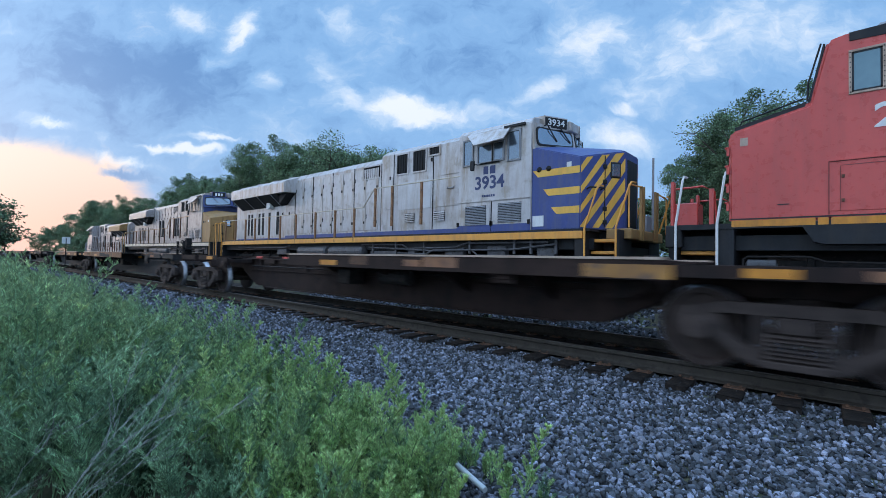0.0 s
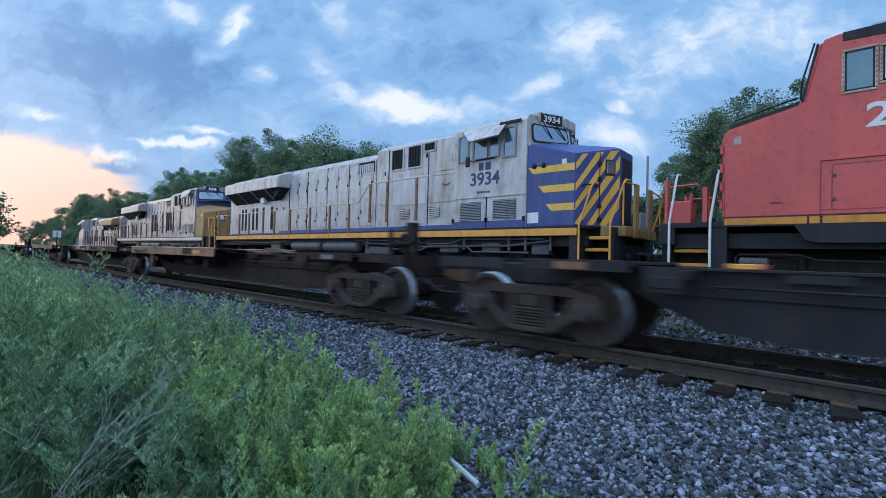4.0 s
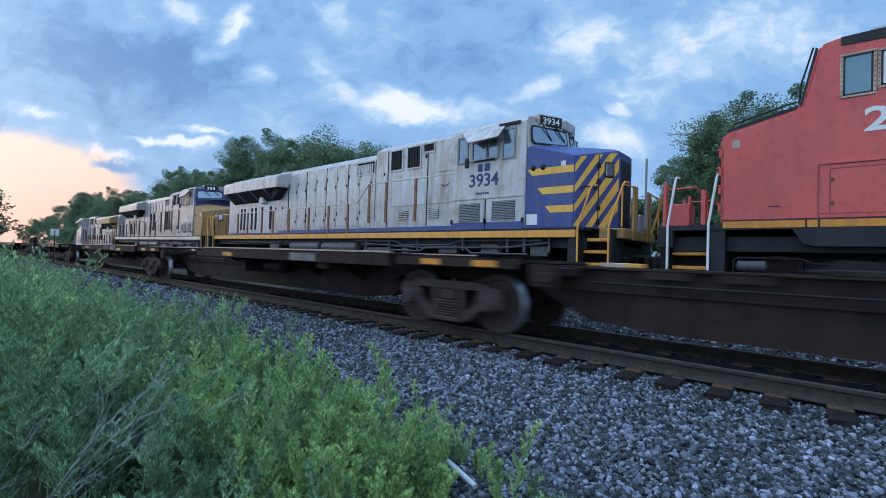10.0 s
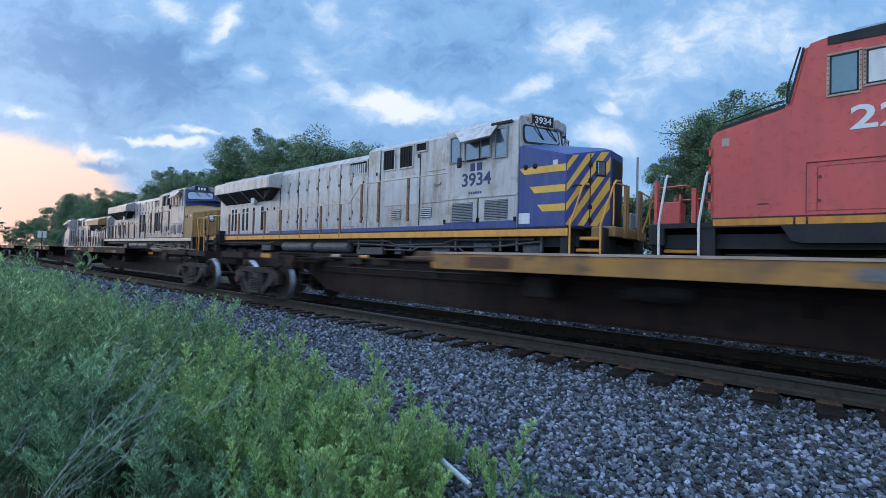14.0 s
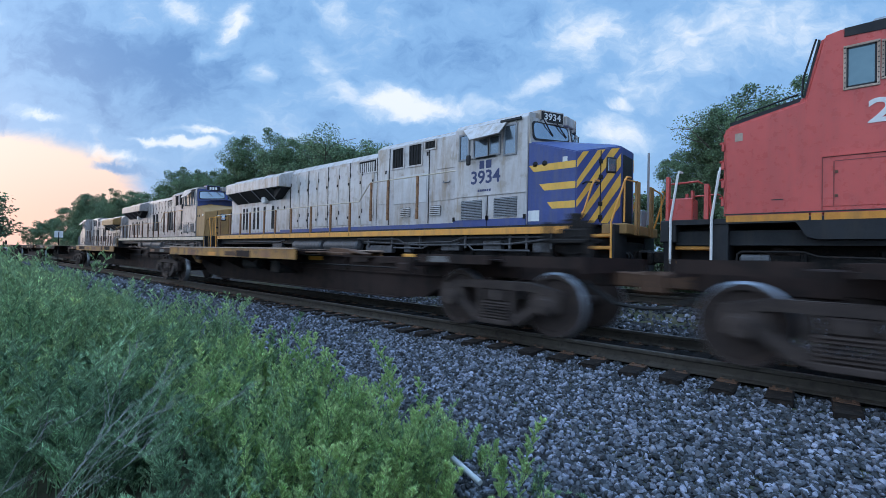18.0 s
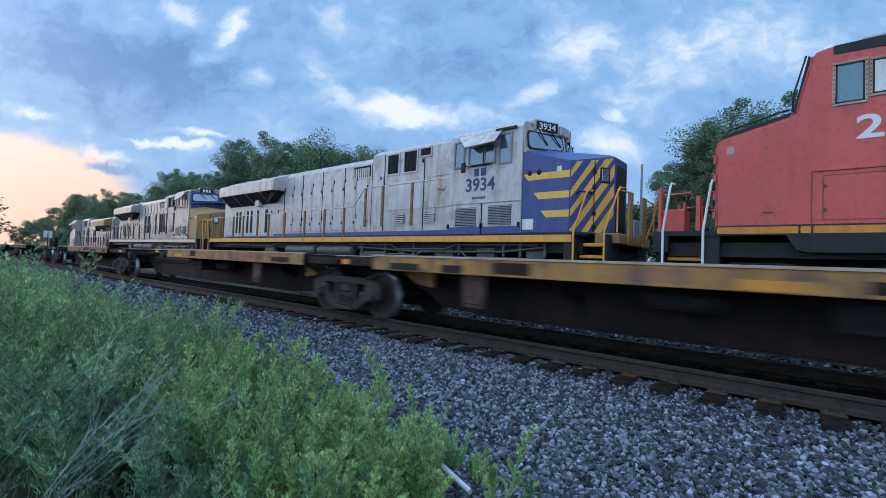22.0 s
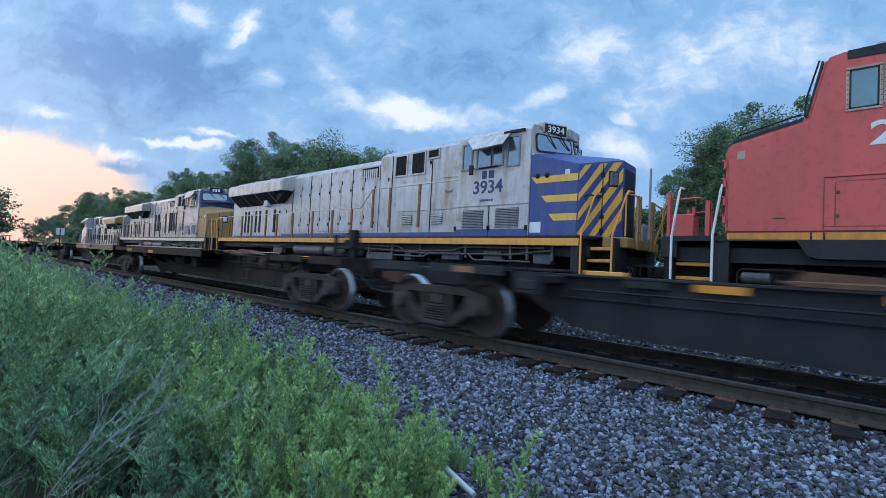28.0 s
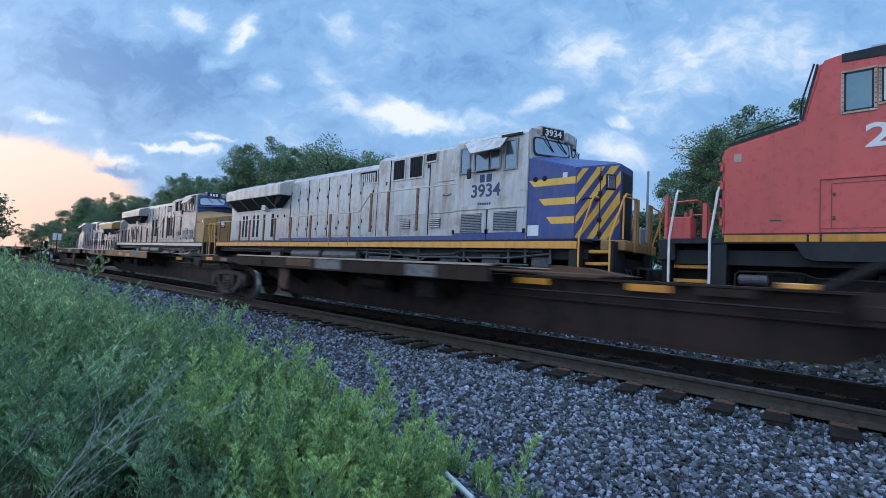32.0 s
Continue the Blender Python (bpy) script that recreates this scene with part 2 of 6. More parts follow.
car_yellow = material("faded_yellow_car_paint", [(0.32, 0.145, 0.035), (0.46, 0.22, 0.05), (0.15, 0.085, 0.05)], 0.65, 0.0, 1.8, 0.08, grime=(0.14, 0.08, 0.05), grime_amount=0.8)
car_orange = material("faded_orange_car_paint", [(0.26, 0.11, 0.05), (0.33, 0.15, 0.07), (0.14, 0.07, 0.045)], 0.68, 0.0, 1.8, 0.08, grime=(0.09, 0.055, 0.045), grime_amount=0.8)
deck_edge = material("worn_bare_deck_edge", [(0.38, 0.28, 0.22), (0.52, 0.40, 0.32)], 0.55, 0.2, 3.0, 0.1, grime=(0.24, 0.14, 0.09), grime_amount=0.6)
reflector = material("yellow_reflector", [(0.60, 0.22, 0.018), (0.70, 0.28, 0.03)], 0.4, 0.0, 4.0, grime=(0.2, 0.09, 0.03), grime_amount=0.5)
graffiti_green = material("green_spray_paint", [(0.05, 0.28, 0.12), (0.08, 0.4, 0.2)], 0.6, 0.0, 3.0)
graffiti_white = material("pale_spray_paint", [(0.11, 0.105, 0.105), (0.19, 0.18, 0.175), (0.06, 0.055, 0.055)], 0.65, 0.0, 5.0)
wheel_steel = material("wheel_steel", [(0.040, 0.029, 0.026), (0.068, 0.047, 0.04)], 0.75, 0.0, 6.0, 0.1, spec=0.25)
truck_steel = material("dusty_cast_steel", [(0.042, 0.031, 0.028), (0.072, 0.053, 0.046), (0.027, 0.021, 0.019)], 0.75, 0.0, 4.0, 0.15, spec=0.22)
dull = material("dull_silver_paint", [(0.34, 0.305, 0.295), (0.45, 0.41, 0.395), (0.25, 0.215, 0.20)], 0.45, 0.15, 1.2, 0.05, 30, grime=(0.19, 0.13, 0.10), grime_amount=0.7)
bright_steel = material("polished_tread", [(0.28, 0.285, 0.31), (0.36, 0.37, 0.40)], 0.45, 0.85, 5.0)
rail_side = material("rail_rust", [(0.040, 0.034, 0.027), (0.060, 0.050, 0.040), (0.030, 0.025, 0.021)], 0.75, 0.1, 5.0, 0.12, spec=0.25)
rail_top = material("rail_head", [(0.20, 0.18, 0.17), (0.30, 0.28, 0.27)], 0.35, 0.8, 8.0)
tie_wood = material("creosote_tie", [(0.010, 0.008, 0.0075), (0.020, 0.0155, 0.013), (0.034, 0.024, 0.018)], 0.85, 0.0, 6.0, 0.4, 25, spec=0.2)
# near black: shade in the gaps between stones is put into the colour
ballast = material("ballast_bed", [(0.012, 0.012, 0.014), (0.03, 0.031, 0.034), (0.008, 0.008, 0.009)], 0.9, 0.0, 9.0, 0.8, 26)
stone = material("crushed_stone", [(0.052, 0.061, 0.078), (0.120, 0.137, 0.168), (0.080, 0.079, 0.085)], 0.72, 0.0, 9.0, 0.2, 60, island=1.0)
# oil stain and the passing train's shade, both put into this colour
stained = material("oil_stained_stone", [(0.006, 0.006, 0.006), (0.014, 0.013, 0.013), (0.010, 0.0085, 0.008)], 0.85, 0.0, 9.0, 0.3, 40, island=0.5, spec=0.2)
soil = material("weedy_soil", [(0.05, 0.055, 0.03), (0.08, 0.075, 0.045), (0.04, 0.06, 0.025)], 0.95, 0.0, 1.4, 0.5, 12)
leaf_weed = material("weed_leaves", [(0.10, 0.19, 0.085), (0.35, 0.50, 0.25), (0.46, 0.58, 0.24)], 0.6, 0.0, 2.6, island=0.45, through_light=0.5)
# grey-green leaves, also the darker tone for the shaded foreground weeds
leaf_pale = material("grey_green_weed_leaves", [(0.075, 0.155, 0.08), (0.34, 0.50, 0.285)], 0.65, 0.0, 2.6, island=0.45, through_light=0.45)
leaf_bright = material("young_weed_leaves", [(0.26, 0.41, 0.155), (0.56, 0.69, 0.30)], 0.6, 0.0, 3.5, island=0.4, through_light=0.5)
dry = material("dry_stems", [(0.15, 0.15, 0.145), (0.26, 0.255, 0.245)], 0.8, 0.0, 5.0)
bark = material("tree_bark", [(0.07, 0.055, 0.042), (0.12, 0.095, 0.075)], 0.9, 0.0, 6.0, 0.5, 20)
leaf_tree = material("tree_leaves", [(0.10, 0.16, 0.085), (0.16, 0.235, 0.12), (0.20, 0.28, 0.135)], 0.55, 0.0, 0.5, island=0.6, through_light=0.4)
sign_back = material("sign_plate", [(0.45, 0.48, 0.5), (0.55, 0.57, 0.58)], 0.5, 0.2, 4.0)


# ---- mesh helpers ----
def part(name, bm, mat, parent=None, label="", smooth=False):
    """Links a bmesh as one mesh object, under parent if one is given."""
    me = bpy.data.meshes.new(name)
    bmesh.ops.recalc_face_normals(bm, faces=bm.faces)
    bm.to_mesh(me)
    bm.free()
    if smooth:
        for p in me.polygons:
            p.use_smooth = True
    me.materials.append(mat)
    ob = new(name, me)
    ob.parent = parent
    return tagged(ob, label)


def again(ob, parent, x=0.0, y=0.0, z=0.0, name=""):
    """Another part on the same mesh, shifted."""
    o = new(name or ob.name.split(".")[0], ob.data)
    o.parent = parent
    o.location = Vector(ob.location) + Vector((x, y, z))
    return o


def B():
    return bmesh.new()


def box(bm, x0, x1, y0, y1, z0, z1, soft=0.0):
    vs = [bm.verts.new((x, y, z)) for x in (x0, x1) for y in (y0, y1) for z in (z0, z1)]
    fs = [bm.faces.new([vs[i] for i in f]) for f in ((0, 1, 3, 2), (4, 6, 7, 5), (0, 4, 5, 1), (2, 3, 7, 6), (0, 2, 6, 4), (1, 5, 7, 3))]
    if soft:
        es = {e for f in fs for e in f.edges}
        bmesh.ops.bevel(bm, geom=list(es), offset=soft, segments=1, affect="EDGES")
    return bm


def prism(bm, pts, a, b, axis="y", soft=0.0):
    """A polygon of (x, z), (x, y) or (y, z) points pushed from a to b along the third axis."""
    def at(p, c):
        return {"y": (p[0], c, p[1]), "z": (p[0], p[1], c), "x": (c, p[0], p[1])}[axis]
    lo, hi = [bm.verts.new(at(p, a)) for p in pts], [bm.verts.new(at(p, b)) for p in pts]
    n = len(pts)
    fs = [bm.faces.new(lo), bm.faces.new(hi[::-1])] + [bm.faces.new((lo[i], hi[i], hi[(i + 1) % n], lo[(i + 1) % n])) for i in range(n)]
    if soft:
        es = {e for f in fs for e in f.edges}
        bmesh.ops.bevel(bm, geom=list(es), offset=soft, segments=2, affect="EDGES")
    return bm


def tube(bm, pts, r, n=6):
    """A round bar along a line of points."""
    pts = [Vector(p) for p in pts]
    rings = []
    for i, p in enumerate(pts):
        d = (pts[min(i + 1, len(pts) - 1)] - pts[max(i - 1, 0)]).normalized()
        s = d.orthogonal().normalized() if abs(d.z) > 0.95 else d.cross(Vector((0, 0, 1))).normalized()
        t = d.cross(s)
        rings.append([bm.verts.new(p + r * (math.cos(k * math.tau / n) * s + math.sin(k * math.tau / n) * t)) for k in range(n)])
    for a, b in zip(rings, rings[1:]):
        for k in range(n):
            bm.faces.new((a[k], a[(k + 1) % n], b[(k + 1) % n], b[k]))
    bm.faces.new(rings[0][::-1]), bm.faces.new(rings[-1])
    return bm


def lathe(bm, prof, centre=(0, 0, 0), axis="y", n=24):
    """A solid of revolution: profile of (distance along the axis, radius)."""
    c = Vector(centre)
    rings = []
    for a, r in prof:
        ring = []
        for k in range(n):
            u, v = r * math.cos(k * math.tau / n), r * math.sin(k * math.tau / n)
            ring.append(bm.verts.new(c + Vector({"y": (u, a, v), "x": (a, u, v), "z": (u, v, a)}[axis])))
        rings.append(ring)
    for a, b in zip(rings, rings[1:]):
        for k in range(n):
            bm.faces.new((a[k], a[(k + 1) % n], b[(k + 1) % n], b[k]))
    bm.faces.new(rings[0][::-1]), bm.faces.new(rings[-1])
    return bm


def grid_mesh(name, verts, faces, mat, smooth=False):
    """One mesh object out of arrays of points and of faces with equal corners."""
    verts, faces = np.asarray(verts, np.float32), np.asarray(faces, np.int32)
    k = faces.shape[1]
    me = bpy.data.meshes.new(name)
    me.vertices.add(len(verts)), me.loops.add(faces.size), me.polygons.add(len(faces))
    me.vertices.foreach_set("co", verts.ravel())
    me.loops.foreach_set("vertex_index", faces.ravel())
    me.polygons.foreach_set("loop_start", np.arange(0, faces.size, k, dtype=np.int32))
    me.polygons.foreach_set("use_smooth", np.full(len(faces), smooth))
    me.update(calc_edges=True)
    me.materials.append(mat)
    return new(name, me)


def writing(name, text, size, mat, parent, m, stretch=1.0):
    """Raised lettering as a mesh."""
    cu = bpy.data.curves.new(name, "FONT")
    cu.body, cu.size, cu.extrude, cu.align_x, cu.align_y = text, size, 0.004, "CENTER", "CENTER"
    cu.resolution_u = 3
    cu.offset = size * 0.02
    tmp = bpy.data.objects.new(name, cu)
    scene.collection.objects.link(tmp)
    dg = bpy.context.evaluated_depsgraph_get()
    me = bpy.data.meshes.new_from_object(tmp.evaluated_get(dg))
    bpy.data.objects.remove(tmp)
    me.transform(m @ Matrix.Diagonal((stretch, 1, 1, 1)))
    me.materials.clear()
    me.materials.append(mat)
    ob = new(name, me)
    ob.parent = parent
    return ob


def bm_moved(bm, m):
    bm.transform(m)
    return bm


def thing(name, label, category, group="", kind="", at=None):
    ob = new(name)
    ob.empty_display_size = 0.3
    if at is not None:
        ob.matrix_basis = at
    return tagged(ob, label, category, group, kind)


rng = np.random.default_rng(7)
TRACK_Y = 6.90     # middle of the nearer track
YARD_Y = 11.33     # middle of the farther track
YARD_Z = 0.405     # top of its rails


# ---- ground, ballast, tracks ----
def ground_height(x, y):
    """Height of the ground: a flat verge, the shouldered bed of both tracks, and level land beyond."""
    prof_y = [-400, 2.2, 3.1, 4.4, 5.4, 5.75, 8.3, 9.0, 9.7, 13.2, 14.6, 17.0, 900]
    prof_z = [-0.62, -0.62, -0.56, -0.41, -0.285, -0.245, -0.235, -0.1, 0.2, 0.2, -0.2, -0.5, -0.5]
    return np.interp(y, prof_y, prof_z)


def build_ground():
    xs = np.concatenate([np.linspace(-900, -80, 18), np.linspace(-78, 20, 80), np.linspace(25, 500, 12)])
    ys = np.concatenate([np.linspace(-400, -6, 10), np.linspace(-5, 18, 70), np.linspace(20, 900, 20)])
    gx, gy = np.meshgrid(xs, ys)
    gz = ground_height(gx, gy) + 0.03 * np.sin(gx * 1.7 + gy) * np.cos(gy * 2.3 - gx * 0.4) * ((gy < 3.0) | (gy > 15))
    v = np.stack([gx, gy, gz], -1).reshape(-1, 3)
    n = len(xs)
    idx = np.arange(len(ys) - 1)[:, None] * n + np.arange(n - 1)[None, :]
    f = np.stack([idx, idx + 1, idx + n + 1, idx + n], -1).reshape(-1, 4)
    ob = grid_mesh("ground", v, f, soil, True)
    tagged(ob, "weedy dark soil beside the railway bed", "ground", kind="structure")
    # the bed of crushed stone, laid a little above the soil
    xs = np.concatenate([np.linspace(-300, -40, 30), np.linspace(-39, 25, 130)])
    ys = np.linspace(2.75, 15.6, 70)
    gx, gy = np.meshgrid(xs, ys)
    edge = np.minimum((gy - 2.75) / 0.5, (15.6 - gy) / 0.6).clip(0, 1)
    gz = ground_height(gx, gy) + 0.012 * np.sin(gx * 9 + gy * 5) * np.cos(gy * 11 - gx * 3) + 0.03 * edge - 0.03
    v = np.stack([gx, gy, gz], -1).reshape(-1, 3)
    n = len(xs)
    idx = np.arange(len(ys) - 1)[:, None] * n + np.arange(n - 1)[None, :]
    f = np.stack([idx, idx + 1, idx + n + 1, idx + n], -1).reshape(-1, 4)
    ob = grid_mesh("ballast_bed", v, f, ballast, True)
    tagged(ob, "bed of crushed stone under two railway tracks, near black for shaded gaps", "ballast", kind="structure")
    # strip between the rails, its colour darkened for oil and train shade
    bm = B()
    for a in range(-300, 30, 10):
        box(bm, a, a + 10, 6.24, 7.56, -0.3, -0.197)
    tagged(part("stained_bed", bm, stained), "stone bed between the rails, darkened for oil and the train's shade", "ballast", kind="structure")


def stones(name, count, x0, x1, y0, y1, size, label, mat=None, near_by=False):
    """Loose stones as one mesh: broken lumps of eight corners, or twelve close by, each of its own shape and turn."""
    k = (1 + math.sqrt(5)) / 2
    lump = np.array([(-1, k, 0), (1, k, 0), (-1, -k, 0), (1, -k, 0), (0, -1, k), (0, 1, k), (0, -1, -k), (0, 1, -k), (k, 0, -1), (k, 0, 1), (-k, 0, -1), (-k, 0, 1)]) * 0.5
    tri = np.array([(0, 11, 5), (0, 5, 1), (0, 1, 7), (0, 7, 10), (0, 10, 11), (1, 5, 9), (5, 11, 4), (11, 10, 2), (10, 7, 6), (7, 1, 8),
                    (3, 9, 4), (3, 4, 2), (3, 2, 6), (3, 6, 8), (3, 8, 9), (4, 9, 5), (2, 4, 11), (6, 2, 10), (8, 6, 7), (9, 8, 1)])
    if not near_by:
        lump = np.array([(-1, -1, -1), (1, -1, -1), (1, 1, -1), (-1, 1, -1), (-1, -1, 1), (1, -1, 1), (1, 1, 1), (-1, 1, 1)]) * 0.6
        tri = np.array([(0, 2, 1), (0, 3, 2), (4, 5, 6), (4, 6, 7), (0, 1, 5), (0, 5, 4), (1, 2, 6), (1, 6, 5), (2, 3, 7), (2, 7, 6), (3, 0, 4), (3, 4, 7)])
    x = rng.uniform(x0, x1, count)
    y = rng.uniform(y0, y1, count)
    s = size * rng.lognormal(0, 0.17, count)
    sc = s[:, None] * rng.uniform(0.55, 1.2, (count, 3))
    q = rng.normal(size=(count, 4))
    q /= np.linalg.norm(q, axis=1)[:, None]
    a, b, c, d = q.T
    R = np.stack([1 - 2 * (c * c + d * d), 2 * (b * c - a * d), 2 * (b * d + a * c), 2 * (b * c + a * d), 1 - 2 * (b * b + d * d), 2 * (c * d - a * b), 2 * (b * d - a * c), 2 * (c * d + a * b), 1 - 2 * (b * b + c * c)], -1).reshape(-1, 3, 3)
    v = (lump[None] + rng.uniform(-0.26, 0.26, (count, len(lump), 3))) * sc[:, None, :]
    v = np.einsum("nij,nkj->nki", R, v)
    v += np.stack([x, y, ground_height(x, y) + s * rng.uniform(-0.3, 1.0, count)], -1)[:, None, :]
    f = tri[None] + (np.arange(count) * len(lump))[:, None, None]
    ob = grid_mesh(name, v.reshape(-1, 3), f.reshape(-1, 3), mat or stone, False)
    return tagged(ob, label, "gravel", kind="stuff")


def bend(x):
    """How far the farther track swings away, and sinks, and by how much it turns, down the line."""
    u = max(0.0, -10.0 - x)
    return u * u / 2100, -u * u / 7400, u / 1050


def build_track(y, z, x0, x1, tie_from, tie_to, name, bent=False):
    """Two rails with head, web and foot on wooden sleepers with plates."""
    prof = [(-0.075, -0.186), (0.075, -0.186), (0.075, -0.172), (0.018, -0.155), (0.010, -0.13), (0.010, -0.055), (0.036, -0.042), (0.037, -0.008), (0.028, 0.0), (-0.028, 0.0), (-0.037, -0.008), (-0.036, -0.042), (-0.010, -0.055), (-0.010, -0.13), (-0.018, -0.155), (-0.075, -0.172)]
    track = thing(name, "railway track of rusty steel rails on creosoted wooden ties", "railway track", kind="structure", at=pose(0, y, z))
    for side in (-0.755, 0.755):
        stops = [x1, x0] if not bent else [x1, -10, -16, -22, -28, -34, -40, -47, -54, -62, -70, -80, -92, -106]
        bm, top = B(), B()
        for a1, a0 in zip(stops, stops[1:]):
            for target, outline in ((bm, [(side + a, b) for a, b in prof]), (top, [(side - 0.024, 0.0), (side + 0.026, 0.0), (side + 0.026, 0.003), (side - 0.024, 0.003)])):
                had = len(target.verts)
                prism(target, outline, a0, a1, "x")
                if bent:
                    target.verts.ensure_lookup_table()
                    for v in target.verts[had:]:
                        dy, dz, _ = bend(v.co.x)
                        v.co.y += dy
                        v.co.z += dz
        r = part("rail", bm, rail_side, track)
        part("rail_head", top, rail_top, r, "shiny worn running surface")
    sizes = []
    for k in range(4):
        bm = box(B(), -0.115, 0.115, -1.3, 1.3, -0.36, -0.19 + 0.004 * k, 0.012)
        for v in bm.verts:
            v.co += Vector((rng.uniform(-0.008, 0.008), rng.uniform(-0.02, 0.02), rng.uniform(-0.006, 0.006)))
        sizes.append(part("tie", bm, tie_wood, track))
        bm = B()
        for side in (-0.755, 0.755):
            box(bm, -0.10, 0.10, side - 0.18, side + 0.18, -0.188, -0.176)
            for dx in (-0.06, 0.06):
                for dy in (-0.1, 0.1):
                    box(bm, dx - 0.012, dx + 0.012, side + dy - 0.018, side + dy + 0.018, -0.18, -0.155)
        sizes[-1]["plate"] = 1
        p = part("tie_plate", bm, rusty, sizes[-1])
    keep = [(o, [c for c in o.children][0].data) for o in sizes]
    x, k = tie_from, 0
    while x < tie_to:
        src, plate = keep[k % 4]
        if k < 4:
            o = src
        else:
            o = new("tie", src.data)
            o.parent = track
            pl = new("tie_plate", plate)
            pl.parent = o
        o.location = (x + rng.normal(0, 0.018), rng.normal(0, 0.03), -0.004)
        o.rotation_euler = (0, 0, rng.normal(0, 0.012))
        if bent:
            o.location.y += bend(x)[0]
            o.location.z += bend(x)[1]
        x += 0.494
        k += 1
    for o in sizes:
        del o["plate"]
    return track


# ---- locomotives: local x runs forward from the front coupler at 0 to the rear at -22.3, z from the rail ----
def bogie(parent, x, side_mat):
    """A three-axle truck: frame, equaliser boxes, three wheelsets with bearing caps."""
    bm = B()
    for s in (-1, 1):
        prism(bm, [(x - 2.3, 0.75), (x - 2.1, 0.92), (x + 2.1, 0.92), (x + 2.3, 0.75), (x + 2.2, 0.62), (x + 1.2, 0.6), (x + 0.9, 0.48), (x - 0.9, 0.48), (x - 1.2, 0.6), (x - 2.2, 0.62)], s * 1.0 - 0.07, s * 1.0 + 0.07)
        for dx in (-1.75, 0, 1.75):
            box(bm, x + dx - 0.2, x + dx + 0.2, s * 1.12 - 0.1, s * 1.12 + 0.1, 0.36, 0.72, 0.03)
            tube(bm, [(x + dx - 0.35, s * 1.1, 0.5), (x + dx - 0.35, s * 1.1, 0.95)], 0.06, 8)
    box(bm, x - 0.4, x + 0.4, -1.0, 1.0, 0.6, 1.0)
    truck = part("truck", bm, side_mat, parent, "dark grimy three-axle truck")
    first = None
    for dx in (-1.75, 0, 1.75):
        if first is None:
            bm = B()
            for s in (-1, 1):
                lathe(bm, [(s * 0.72, 0.53), (s * 0.74, 0.56), (s * 0.78, 0.535), (s * 0.86, 0.525), (s * 0.86, 0.44), (s * 0.81, 0.40), (s * 0.81, 0.16), (s * 0.9, 0.12), (s * 1.0, 0.1)], (0, 0, 0), n=28)
            lathe(bm, [(-0.75, 0.09), (0.75, 0.09)], n=12)
            first = part("wheelset", bm, wheel_steel, truck)
            first.location = (x + dx, 0, 0.525)
        else:
            again(first, truck, dx + 1.75)
    return truck


def steps(parent, x, face, plate, tread, rail_mat, forward):
    """Corner steps at both sides with their upright grab rails."""
    for s in (-1, 1):
        st = part("step_well", box(B(), x - 0.42, x + 0.40, s * 0.68 - 0.02, s * 0.68 + 0.02, 0.5, 1.56), plate, parent)
        for x0, x1 in ((x - 0.63, x - 0.36), (x + 0.36, x + 0.41)):
            part("well_side", box(B(), x0, x1, min(s * 0.7, s * 1.5), max(s * 0.7, s * 1.5), 0.5, 1.56, 0.01), plate, st)
        tr = None
        for z in (0.72, 1.01, 1.29):
            if tr is None:
                tr = part("step", box(B(), x - 0.34, x + 0.34, min(s * 0.7, s * 1.25), max(s * 0.7, s * 1.25), z, z + 0.075, 0.01), tread, st, "yellow-edged step tread")
            else:
                again(tr, st, 0, 0, z - 0.72)
        for dx in (-0.36, 0.36):
            lean = 0.16 * forward
            part("grab_rail", tube(B(), [(x + dx, s * 1.56, 0.72), (x + dx, s * 1.57, 1.6), (x + dx + lean * 0.9, s * 1.54, 2.5), (x + dx + lean, s * 1.5, 2.58), (x + dx + lean, s * 1.25, 2.6)], 0.024, 8), rail_mat, parent)


def louvre(parent, x0, x1, z0, z1, y, mat, n):
    """A framed louvre panel with its slats, facing outward at y."""
    s = -1 if y < 0 else 1
    f = part("louvre_panel", box(B(), x0, x1, min(y, y + s * 0.008), max(y, y + s * 0.008), z0, z1), hollow, parent, "dark louvred vent")
    h = (z1 - z0) / n
    first = None
    for k in range(n):
        if first is None:
            bm = prism(B(), [(y + s * 0.008, z0 + 0.15 * h), (y + s * 0.035, z0 + 0.05 * h), (y + s * 0.035, z0 + 0.2 * h), (y + s * 0.008, z0 + 0.78 * h)], x0, x1, "x")
            first = part("slat", bm, mat, f)
        else:
            again(first, f, 0, 0, k * h)
    return f


def panel_door(bm, x0, x1, z0, z1, y, depth=0.018):
    s = -1 if y < 0 else 1
    box(bm, x0, x1, min(y, y + s * depth), max(y, y + s * depth), z0, z1, 0.006)


